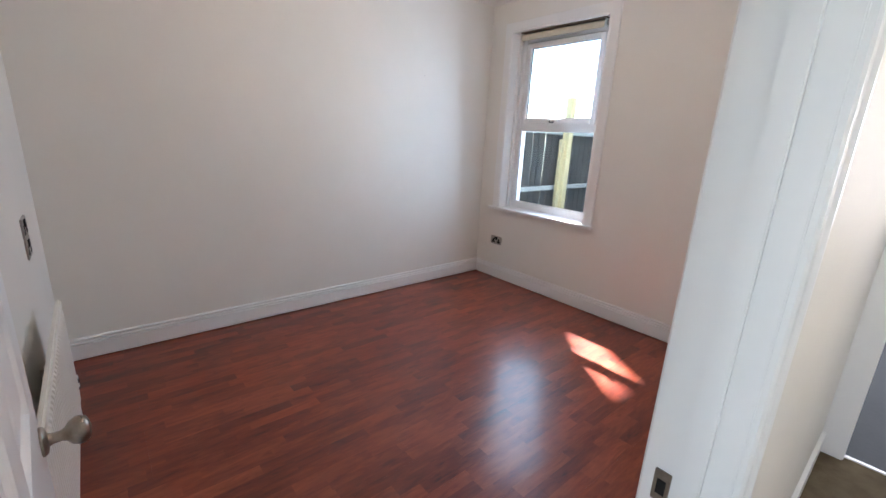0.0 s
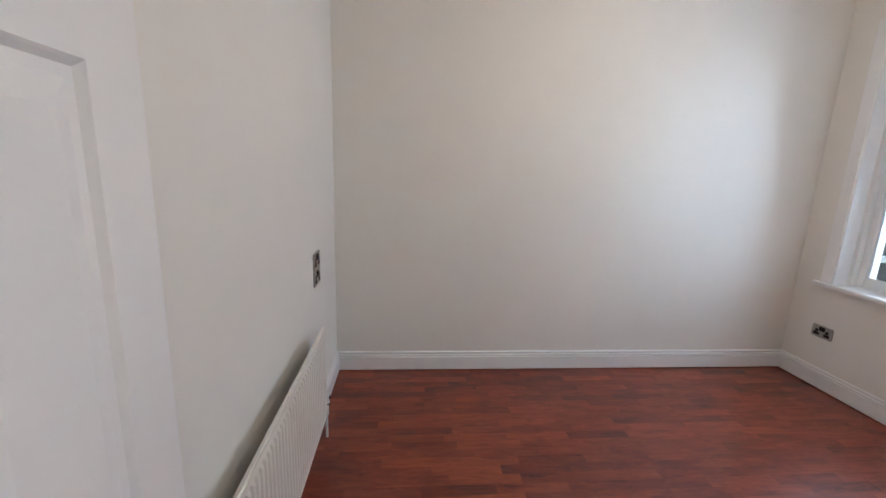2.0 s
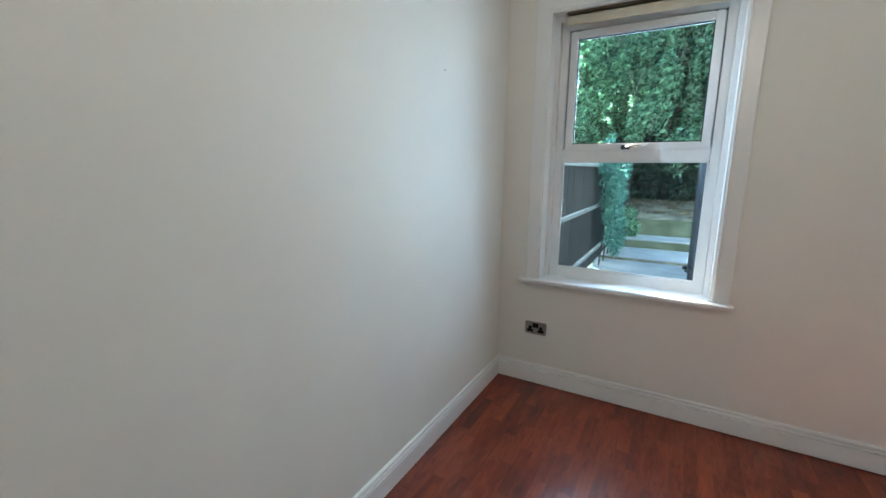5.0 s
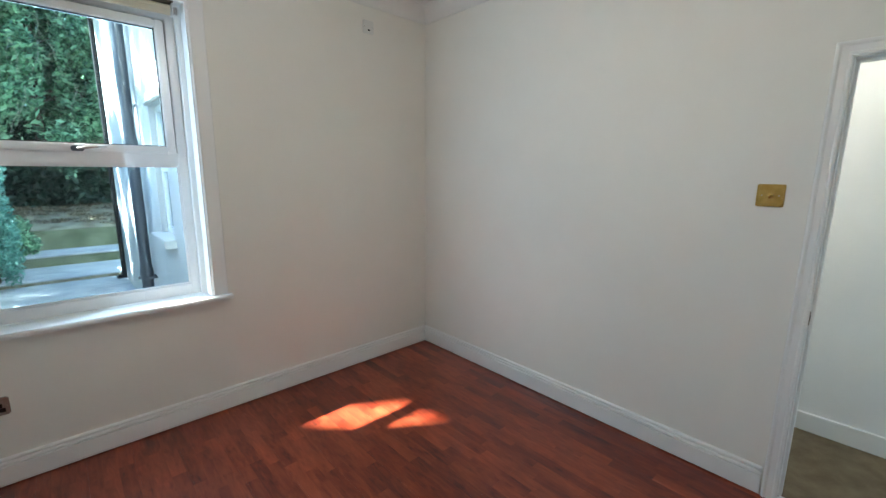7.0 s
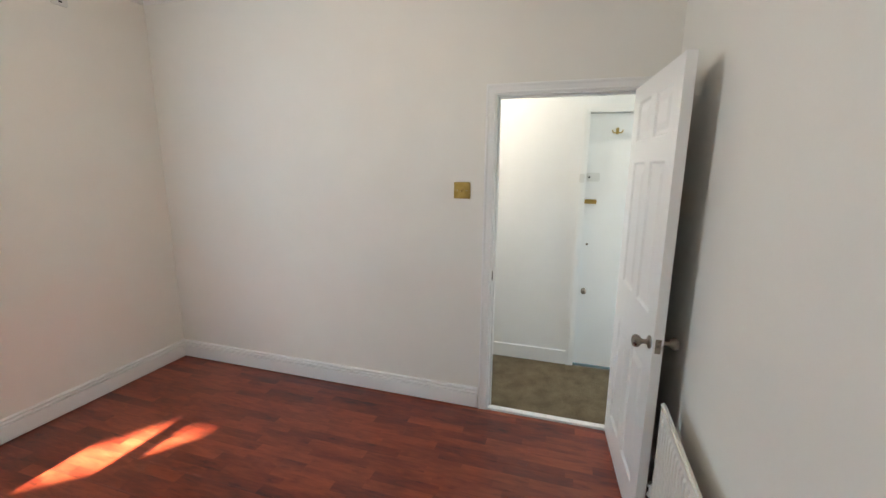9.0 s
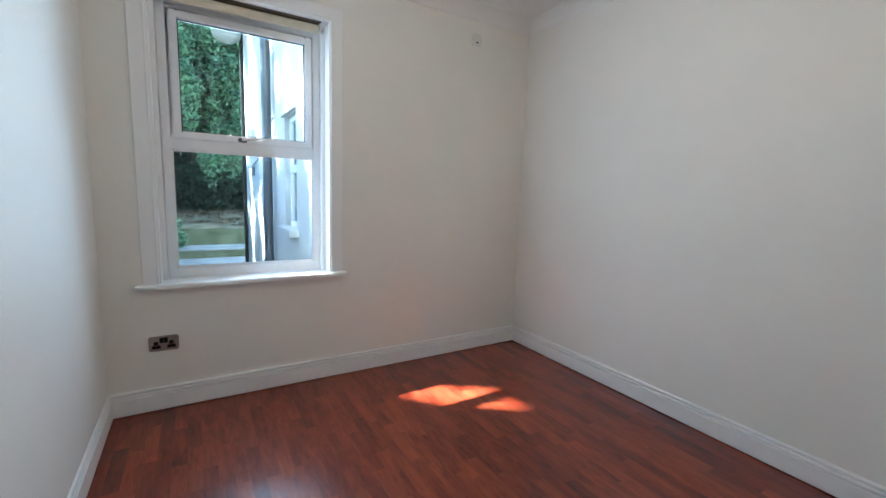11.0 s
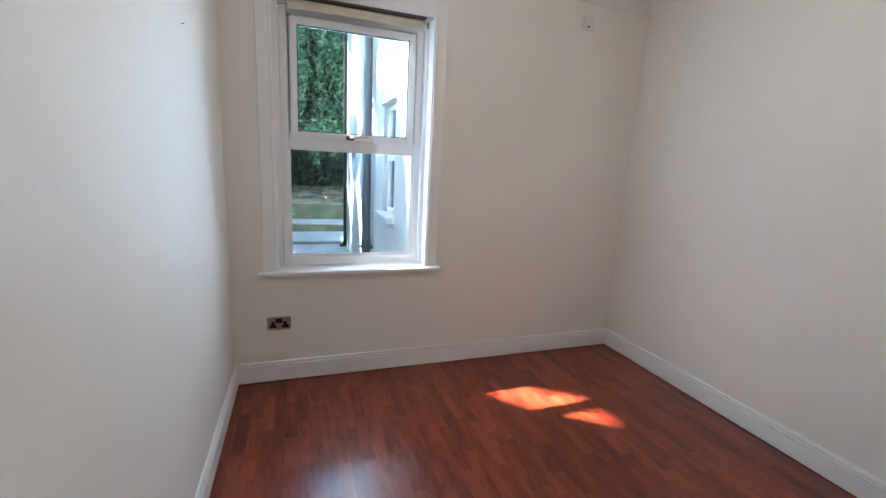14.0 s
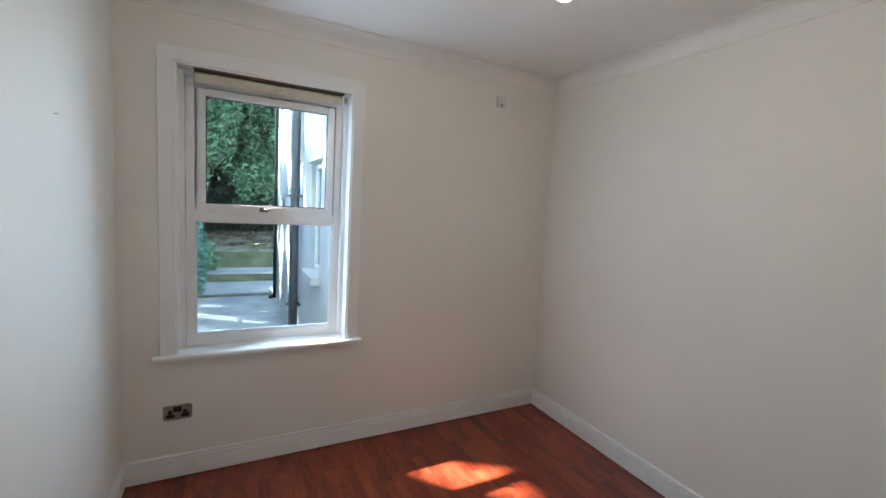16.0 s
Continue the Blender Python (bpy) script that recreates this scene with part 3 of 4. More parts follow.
structure("trim_door_bedroom", architrave(JS - 0.006, JN + 0.006, 0, JZ + 0.006, ARD, "y", W - 0.0005, -1), GLOSS, "white moulded architrave round the bedroom door", "architrave")
structure("trim_door_hall", architrave(JS - 0.006, JN + 0.006, 0, JZ + 0.006, ARD, "y", EX + 0.0005, 1), GLOSS, "white moulded architrave on the hall side of the door", "architrave")
strip = thing("threshold_strip", W + 0.03, -2.977, 0, label="pale threshold strip with screws between laminate and carpet", category="threshold", kind="structure")
part("bar", box(-0.024, 0.020, JS + 2.977, JN + 2.977, -0.012, 0.006, 0.003), GLOSS, strip)
for k in range(5):
    s = lathe([(0.004, 0.004), (0.004, 0.0072)], 10)
    bmesh.ops.translate(s, vec=(-0.002, -0.30 + 0.15 * k, 0), verts=s.verts)
    part("screw", s, SCREW, strip)


def panel_rings(x0, x1, z0, z1, y, s):
    """A raised and fielded panel, sunk into the face at y that looks along s."""
    bm = bmesh.new()
    rings = []
    for inset, depth in ((0, 0), (0.004, 0.003), (0.010, 0.009), (0.022, 0.010), (0.024, 0.010), (0.050, 0.003), (0.054, 0.002)):
        d = y - s * depth
        rings.append([bm.verts.new(p) for p in ((x0 + inset, d, z0 + inset), (x1 - inset, d, z0 + inset), (x1 - inset, d, z1 - inset), (x0 + inset, d, z1 - inset))])
    for a, b in zip(rings, rings[1:]):
        for i in range(4):
            j = (i + 1) % 4
            bm.faces.new((a[i], a[j], b[j], b[i]))
    bm.faces.new(rings[-1])
    return bm


def leaf(w, h, t, cols, rows):
    """A door leaf from x 0 to w with holes in both faces for its panels."""
    bm = bmesh.new()
    xs = sorted({0, w, *[c for p in cols for c in p]})
    zs = sorted({0, h, *[r for p in rows for r in p]})
    for y in (0, t):
        grid = {(x, z): bm.verts.new((x, y, z)) for x in xs for z in zs}
        for i in range(len(xs) - 1):
            for j in range(len(zs) - 1):
                if (xs[i], xs[i + 1]) in cols and (zs[j], zs[j + 1]) in rows:
                    continue
                bm.faces.new((grid[xs[i], zs[j]], grid[xs[i + 1], zs[j]], grid[xs[i + 1], zs[j + 1]], grid[xs[i], zs[j + 1]]))
    for a, b, c, d in (((0, 0, 0), (0, t, 0), (0, t, h), (0, 0, h)), ((w, 0, 0), (w, t, 0), (w, t, h), (w, 0, h)), ((0, 0, 0), (w, 0, 0), (w, t, 0), (0, t, 0)), ((0, 0, h), (w, 0, h), (w, t, h), (0, t, h))):
        bm.faces.new([bm.verts.new(p) for p in (a, b, c, d)])
    return bm


def knob(parent, x, z, y, s):
    prof = [(0.027, 0.0), (0.027, 0.004), (0.023, 0.008), (0.012, 0.011), (0.010, 0.016), (0.010, 0.028), (0.013, 0.034), (0.022, 0.041), (0.0265, 0.050), (0.0262, 0.058), (0.021, 0.066), (0.010, 0.070), (0.002, 0.071)]
    b = lathe([(r, y + s * hgt) for r, hgt in prof[4:]], 28, "Y")
    bmesh.ops.translate(b, vec=(x, 0, z), verts=b.verts)
    k = part("door_knob", b, KNOBMETAL, parent, "round satin nickel knob", True)
    b = lathe([(r, y + s * hgt) for r, hgt in prof[:5]], 28, "Y")
    bmesh.ops.translate(b, vec=(x, 0, z), verts=b.verts)
    part("rose", b, KNOBMETAL, k, "", True)


# the leaf's own axes: x from the hinge to the free edge, y the thickness, z up
DW, DH, DT = 0.762, 1.985, 0.038
OPEN = 94.6
door = thing("door_1", W - 0.004, JS + 0.002, 0.008, label="white six-panel moulded door standing open against the radiator wall", category="door", kind="structure")
cols = [(0.112, 0.338), (0.424, 0.650)]
rows = [(0.170, 0.760), (0.982, 1.610), (1.712, 1.905)]
part("leaf", leaf(DW, DH, DT, cols, rows), GLOSS, door)
for c0, c1 in cols:
    for r0, r1 in rows:
        for y, s in ((0, -1), (DT, 1)):
            part("panel", panel_rings(c0, c1, r0, r1, y, s), GLOSS, door)
knob(door, DW - 0.045, 0.885, 0, -1)
knob(door, DW - 0.045, 0.885, DT, 1)
part("latch_plate", box(DW - 0.001, DW + 0.0012, 0.008, 0.030, 0.855, 0.915), KNOBMETAL, door, "satin metal latch plate")
part("latch_bolt", box(DW, DW + 0.009, 0.013, 0.025, 0.877, 0.893, 0.002), KNOBMETAL, door)
for hz in (0.22, 1.72):
    hn = lathe([(0.005, hz), (0.006, hz + 0.002), (0.006, hz + 0.073), (0.005, hz + 0.075)], 12)
    bmesh.ops.translate(hn, vec=(-0.002, DT + 0.004, 0), verts=hn.verts)
    part("hinge", hn, KNOBMETAL, door, "", True)
# closed, the leaf runs north along the wall; it has swung round into the room
door.matrix_world = pose(W - 0.004, JS + 0.002, 0.008, 0, 0, 90 + OPEN) @ Matrix.Translation((0, -DT, 0))


# ---- radiator ----
def radiator():
    x0, x1, z0, z1 = 0.815, 2.200, 0.170, 0.678
    ob = thing("radiator", (x0 + x1) / 2, -L, 0, label="cream-white ribbed steel panel radiator under the stacked sockets", category="radiator")
    inv = ob.matrix_world.inverted()

    def rp(name, bm, mat, label="", smooth=False):
        bmesh.ops.transform(bm, matrix=inv, verts=bm.verts)
        return part(name, bm, mat, ob, label, smooth)

    yf, yb = -L + 0.092, -L + 0.074
    prof = []
    n = int((x1 - x0 - 0.06) / 0.0333)
    step = (x1 - x0 - 0.06) / n
    x = x0 + 0.03
    for k in range(n):
        prof += [(x, yf - 0.008), (x + step * 0.18, yf), (x + step * 0.62, yf), (x + step * 0.80, yf - 0.008)]
        x += step
    prof = [(x0, yf - 0.012), (x0 + 0.012, yf - 0.008)] + prof + [(x1 - 0.012, yf - 0.008), (x1, yf - 0.012)]
    bm = bmesh.new()
    levels = []
    for z, full in ((z0 + 0.028, 0), (z0 + 0.048, 1), (z1 - 0.048, 1), (z1 - 0.028, 0)):
        levels.append([bm.verts.new((px, py if full else yf - 0.010, z)) for px, py in prof])
    for lo, hi in zip(levels, levels[1:]):
        for i in range(len(prof) - 1):
            bm.faces.new((lo[i], lo[i + 1], hi[i + 1], hi[i]))
    rp("front_panel", bm, RADPAINT, "ribbed front panel")
    rp("top_edge", box(x0, x1, yb - 0.004, yf - 0.003, z1 - 0.036, z1, 0.006, 3), RADPAINT)
    rp("bottom_edge", box(x0, x1, yb - 0.004, yf - 0.003, z0, z0 + 0.036, 0.006, 3), RADPAINT)
    rp("side_edge", box(x0, x0 + 0.012, yb - 0.004, yf - 0.006, z0 + 0.03, z1 - 0.03, 0.003), RADPAINT)
    rp("side_edge", box(x1 - 0.012, x1, yb - 0.004, yf - 0.006, z0 + 0.03, z1 - 0.03, 0.003), RADPAINT)
    rp("back_sheet", box(x0 + 0.012, x1 - 0.012, yb - 0.003, yb, z0 + 0.02, z1 - 0.02), RADPAINT)
    for bx in (x0 + 0.18, x1 - 0.20):
        rp("bracket", box(bx, bx + 0.03, -L, yb - 0.003, z0 + 0.05, z1 - 0.22), RADPAINT)
    # valve and pipe at each end
    for sx, d in ((x0, -1), (x1, 1)):
        v = join([tube([(sx, yf - 0.02, z0 + 0.02), (sx + d * 0.045, yf - 0.02, z0 + 0.02)], 0.010, 12),
                  tube([(sx + d * 0.045, yf - 0.02, z0 - 0.03), (sx + d * 0.045, yf - 0.02, z0 + 0.035)], 0.013, 12),
                  tube([(sx + d * 0.045, yf - 0.02, z0 + 0.035), (sx + d * 0.045, yf - 0.02, z0 + 0.100)], 0.019, 16)])
        rp("valve", v, PLASTIC, "white radiator valve", True)
        rp("valve_ring", tube([(sx + d * 0.045, yf - 0.02, z0 + 0.034), (sx + d * 0.045, yf - 0.02, z0 + 0.042)], 0.0198, 16), BLACK, "dark ring under the valve cap", True)
        for k in (-0.008, 0.008):
            rp("valve_slot", box(sx + d * 0.045 + k - 0.002, sx + d * 0.045 + k + 0.002, yf - 0.005, yf + 0.001, z0 + 0.066, z0 + 0.086), BLACK, "dark slot in the valve cap")
        rp("pipe", tube([(sx + d * 0.045, yf - 0.02, z0 - 0.03), (sx + d * 0.045, yf - 0.02, 0.0)], 0.0075, 10), PLASTIC, "painted pipe", True)
    return ob


radiator()

# ---- hall ----
HX = 3.835
structure("hall_floor", box(EX + 0.0, HX, -5.2, -0.53, -0.05, 0.004), CARPET, "worn brown short-pile carpet", "carpet")
structure("hall_underlay", box(W + 0.04, EX, JS, JN, -0.05, 0.004), CARPET, "worn brown carpet at the doorway", "carpet")
# opening added behind the hall's fill lamp
structure("wall_hall_south", wall_with_hole("x", EX - 0.11, HX + 0.1, -5.3, -5.2, -0.1, 2.83, 3.2, 3.75, 0.45, 2.25), HALLWALL, "plain white hall wall", "wall")
structure("wall_hall_west", box(EX - 0.11, EX, -5.2, -L - 0.12, -0.1, 2.83), HALLWALL, "plain white hall wall", "wall")
HD0, HD1, HDZ = -3.930, -3.135, 1.990
structure("wall_hall_east", wall_with_hole("y", -5.2, -0.53, HX, HX + 0.1, -0.1, 2.83, HD0, HD1, -0.1, HDZ), HALLWALL, "bright white hall wall with the entrance door", "wall")
structure("hall_ceiling", box(EX, HX, -5.2, -0.53, 2.63, 2.83), CEILING, "white hall ceiling", "ceiling")
structure("baseboard_hall", box(HX - 0.016, HX, HD1 + 0.055, -0.53, 0.004, 0.120, 0.003), GLOSS, "plain white hall skirting board", "skirting board")
structure("baseboard_hall_west", box(EX, EX + 0.016, JN + 0.062, -0.60, 0.004, 0.120, 0.003), GLOSS, "plain white hall skirting board", "skirting board")
structure("trim_hall_door", architrave(HD0, HD1, 0.004, HDZ, [(-0.006, 0), (-0.006, 0.014), (0.03, 0.018), (0.05, 0.018), (0.05, 0)], "y", HX - 0.0005, -1), GLOSS, "white architrave round the entrance door", "architrave")
hdoor = thing("door_2", HX + 0.03, HD1 - 0.004, 0.01, label="plain white flush entrance door, closed, with locks and a hook", category="door", kind="structure")
part("leaf", box(0, 0.044, HD0 - HD1 + 0.010, 0, 0, HDZ - 0.018, 0.002), GLOSS, hdoor)
# black sheet added so that the gaps round the leaf look shaded
part("gap_shade_sheet", box(0.046, 0.062, HD0 - HD1 + 0.005, 0.003, -0.012, HDZ - 0.012), BLACK, hdoor, "black sheet behind the leaf for the shade in its gaps")
hook = join([box(-0.004, 0, -0.205, -0.185, 1.822, 1.868, 0.002),
             tube([(-0.003, -0.195, 1.835), (-0.030, -0.195, 1.822), (-0.036, -0.195, 1.845)], [0.004, 0.004, 0.006], 8),
             tube([(-0.003, -0.197, 1.835), (-0.018, -0.222, 1.830), (-0.024, -0.232, 1.850)], [0.004, 0.004, 0.006], 8),
             tube([(-0.003, -0.193, 1.835), (-0.018, -0.168, 1.830), (-0.024, -0.158, 1.850)], [0.004, 0.004, 0.006], 8)])
part("coat_hook", hook, BRASS, hdoor, "small brass triple coat hook", True)
nl = part("night_latch", box(-0.030, 0, -0.098, -0.006, 1.480, 1.545, 0.006), PLASTIC, hdoor, "white night latch case")
part("latch_knob", tube([(-0.030, -0.066, 1.512), (-0.048, -0.066, 1.512)], 0.016, 16), PLASTIC, nl)
part("latch_keyhole", box(-0.032, -0.029, -0.030, -0.018, 1.505, 1.517, 0.001), BLACK, nl)
part("bolt_bar", box(-0.014, 0, -0.090, 0.002, 1.312, 1.345, 0.004), BRASS, hdoor, "aged brass bolt")
part("spy_hole", tube([(-0.004, -0.044, 0.998), (0.002, -0.044, 0.998)], 0.009, 14), KNOBMETAL, hdoor)
dk = lathe([(0.020, 0), (0.020, -0.004), (0.009, -0.010), (0.009, -0.022), (0.020, -0.034), (0.021, -0.044), (0.012, -0.052)], 20, "X")
bmesh.ops.translate(dk, vec=(0, -0.045, 0.625), verts=dk.verts)
part("door_knob", dk, KNOBMETAL, hdoor, "small round satin knob", True)
keep = thing("latch_keep", HX - 0.018, HD1 + 0.022, 1.512, label="white latch keep fixed to the entrance door frame", category="latch")
part("case", box(-0.026, 0, -0.016, 0.020, -0.030, 0.034, 0.004), PLASTIC, keep)
hsw = thing("light_switch", EX, -1.30, 1.40, 90, label="white plastic switch plate on the hall wall", category="light switch")
part("plate", rounded_plate(0.088, 0.088, 0.010, 0.005), PLASTIC, hsw)
part("rocker", box(-0.014, 0.014, -0.0145, -0.009, -0.020, 0.020, 0.002), PLASTIC, hsw)
# pendant added out of view, where the hall's bulb light hangs
hp = thing("unseen_hall_pendant", 3.47, -1.9, 2.63, label="unseen lit bulb added on a short cord to light the hall", category="lamp")
part("ceiling_rose", lathe([(0.050, 0.0), (0.050, -0.010), (0.016, -0.030), (0.006, -0.034)], 24), PLASTIC, hp, "", True)
part("cord", tube([(0, 0, -0.03), (0, 0, -0.22)], 0.0035, 8), PLASTIC, hp)
hb2 = part("bulb", lathe([(0.012, -0.215), (0.026, -0.245), (0.032, -0.265), (0.028, -0.285), (0.010, -0.30), (0.003, -0.302)], 20), BULB, hp, "lit frosted bulb", True)
hb2.visible_shadow = False

# ---- kitchen beyond the hall, in the rear extension ----
XW = 1.36                             # outer face of the extension's wall
XN = 6.2                              # far end of the extension
structure("kitchen_floor", box(EX, 4.7, -0.53, NY, -0.05, 0.002), DARKFLOOR, "dark grey vinyl floor", "floor")
structure("kitchen_floor_rear", box(XW + 0.25, 4.7, NY, XN - 0.25, -0.05, 0.002), DARKFLOOR, "dark grey vinyl floor in the extension", "floor")
structure("kitchen_threshold", box(EX, HX, -0.553, -0.528, -0.01, 0.010, 0.003), GLOSS, "white threshold strip between carpet and grey floor", "threshold")
kw0, kw1, kz0, kz1 = 1.50, 2.10, 0.93, 2.12
structure("wall_extension", wall_with_hole("y", NY, XN, XW, XW + 0.25, -0.4, 5.6, kw0, kw1, kz0, kz1), RENDER, "sunlit white rendered house wall with a window", "wall")
structure("wall_extension_end", box(XW + 0.25, 4.7, XN - 0.25, XN, -0.4, 5.6), RENDER, "white rendered end wall", "wall")
# the opening is added to hold the fill lamp
structure("wall_kitchen_north", wall_with_hole("x", XW + 0.25, 4.7, 2.55, 2.65, -0.05, 2.63, 3.0, 4.1, 0.8, 2.2), HALLWALL, "plain white kitchen wall with an opening added for the fill lamp", "wall")
structure("wall_kitchen_east", box(4.7, 4.8, -0.63, XN, -0.4, 2.83), HALLWALL, "plain white kitchen wall", "wall")
structure("wall_kitchen_south", box(HX + 0.1, 4.7, -0.63, -0.53, -0.1, 2.83), HALLWALL, "plain white kitchen wall", "wall")
structure("kitchen_ceiling", box(XW + 0.25, 4.7, NY, XN - 0.25, 2.63, 2.83), CEILING, "white kitchen ceiling", "ceiling")
structure("kitchen_ceiling_front", box(EX, 4.7, -0.53, NY, 2.63, 2.83), CEILING, "white kitchen ceiling", "ceiling")
structure("kitchen_door_trim", box(EX, EX + 0.10, -0.60, -0.55, 0.004, 2.05, 0.006), GLOSS, "white door lining at the end of the hall", "architrave")
structure("kitchen_door_trim_east", box(HX - 0.06, HX, -0.60, -0.55, 0.004, 2.05, 0.006), GLOSS, "white door lining at the end of the hall", "architrave")

kwin = thing("window_2", XW, (kw0 + kw1) / 2, kz0, label="white framed extension window above the patio", category="window", kind="structure")
kinv = kwin.matrix_world.inverted()


def kpart(name, bm, mat, label=""):
    bmesh.ops.transform(bm, matrix=kinv, verts=bm.verts)
    return part(name, bm, mat, kwin, label)


def yframe(y0, y1, z0, z1, w, x0, x1):
    bm = bmesh.new()
    add_box(bm, x0, x1, y0, y0 + w, z0, z1, 0.004)
    add_box(bm, x0, x1, y1 - w, y1, z0, z1, 0.004)
    add_box(bm, x0, x1, y0 + w, y1 - w, z1 - w, z1, 0.004)
    add_box(bm, x0, x1, y0 + w, y1 - w, z0, z0 + w, 0.004)
    return bm


kpart("window_frame", yframe(kw0 + 0.002, kw1 - 0.002, kz0 + 0.002, kz1 - 0.002, 0.055, XW + 0.05, XW + 0.12), UPVC)
kpart("transom", box(XW + 0.04, XW + 0.12, kw0 + 0.057, kw1 - 0.057, 1.52, 1.60, 0.004), UPVC)
for z0, z1 in ((kz0 + 0.057, 1.52), (1.60, kz1 - 0.057)):
    p = kpart("pane", box(XW + 0.08, XW + 0.085, kw0 + 0.05, kw1 - 0.05, z0 - 0.005, z1 + 0.005), GLASS, "reflecting glass")
kpart("window_sill", box(XW - 0.09, XW + 0.05, kw0 - 0.06, kw1 + 0.06, kz0 - 0.075, kz0 - 0.002, 0.008), RENDER, "painted stone sill")
kpart("lintel_hood", box(XW - 0.035, XW, kw0 - 0.05, kw1 + 0.05, kz1 + 0.01, kz1 + 0.09, 0.006), RENDER, "raised rendered lintel")

# ---- garden ----
GZ = -0.30                            # patio level
ground = bmesh.new()
add_box(ground, -300, 300, -300, 300, -0.62, -0.42)
structure("ground", ground, GRASSY, "rough garden ground reaching into the distance", "ground")
structure("patio", box(-0.28, XW, NY, 6.3, -0.42, GZ), CONCRETE, "worn concrete patio with dappled light", "patio")
structure("step_low", box(-1.2, 3.0, 6.3, 7.6, -0.42, GZ + 0.06, 0.015), CONCRETE, "low worn concrete step", "step")
# darker strip along the low step's riser
structure("step_low_edge", box(-1.2, 3.0, 6.292, 6.2995, -0.30, GZ + 0.045), SOIL, "dark riser of the low step", "step")
structure("step_middle", box(-1.2, 3.0, 7.6, 8.45, -0.42, -0.075, 0.02), MOSS, "mossy concrete step", "step")
structure("step_middle_tread", box(-1.2, 3.0, 7.585, 8.40, -0.075, -0.045, 0.008), CONCRETE, "pale worn concrete tread on the mossy step", "step")
bank = bmesh.new()
nx, ny = 40, 36
vg = {}
for i in range(nx + 1):
    for j in range(ny + 1):
        x = -7 + 16 * i / nx
        y = 8.45 + 9 * j / ny
        z = 0.34 + 0.10 * (y - 8.45) + 0.07 * noise.noise((x * 1.3, y * 1.3, 0)) * (1 if j else 0.1)
        vg[i, j] = bank.verts.new((x, y, z))
for i in range(nx):
    for j in range(ny):
        bank.faces.new((vg[i, j], vg[i + 1, j], vg[i + 1, j + 1], vg[i, j + 1]))
for i in range(nx):
    a, b = vg[i, 0].co, vg[i + 1, 0].co
    lo = [bank.verts.new((p.x, p.y, -0.42)) for p in (a, b)]
    bank.faces.new((vg[i, 0], vg[i + 1, 0], lo[1], lo[0]))
structure("bank", bank, SOIL, "bank of dry soil and fallen leaves under the trees", "bank", True)
structure("step_high", box(-1.2, 3.0, 8.40, 8.62, -0.42, 0.335, 0.02), MOSS, "green mossy retaining step", "step")


def leaves(centres, radii, count, size, seed, droop=0.0):
    """Many small folded leaves gathered in clumps; returns a mesh."""
    rng = np.random.default_rng(seed)
    c = np.array(centres, float)
    r = np.array(radii, float)
    k = rng.integers(0, len(c), count)
    d = rng.normal(size=(count, 3))
    d /= np.linalg.norm(d, axis=1)[:, None]
    rad = rng.random(count) ** 0.45
    p = c[k] + d * rad[:, None] * r[k]
    p[:, 2] -= droop * rng.random(count) * rng.random(count)
    n = rng.normal(size=(count, 3)) + np.array([-0.6, 0.1, 1.2])
    n /= np.linalg.norm(n, axis=1)[:, None]
    u = np.cross(n, rng.normal(size=(count, 3)))
    u /= np.linalg.norm(u, axis=1)[:, None]
    v = np.cross(n, u)
    s = size * (0.6 + 0.8 * rng.random(count))[:, None]
    vs = np.stack([p - u * s, p - v * s * 0.45 + n * s * 0.12, p + u * s, p + v * s * 0.45 + n * s * 0.12], 1).reshape(-1, 3)
    base = np.arange(count)[:, None] * 4
    faces = np.concatenate([base + [0, 1, 2], base + [0, 2, 3]], 1).reshape(-1, 3)
    me = bpy.data.meshes.new("leaves")
    me.from_pydata(vs.tolist(), [], faces.tolist())
    return me


LITTER = leaf_material("dry_leaves", (0.05, 0.03, 0.015), (0.42, 0.34, 0.22))
rng = random.Random(27)
litter_at = []
for k in range(160):
    lx, ly = rng.uniform(-1.2, 2.6), 8.75 + 3.0 * rng.random() ** 0.8
    litter_at.append((lx, ly, 0.36 + 0.10 * (ly - 8.45) + 0.07 * noise.noise((lx * 1.3, ly * 1.3, 0))))
me = leaves(litter_at, [(0.22, 0.22, 0.02)] * len(litter_at), 5200, 0.035, 28)
me.materials.append(LITTER)
tagged(new("leaf_litter", me), "scattered dry brown leaves on the bank", "leaf litter", "", "stuff")


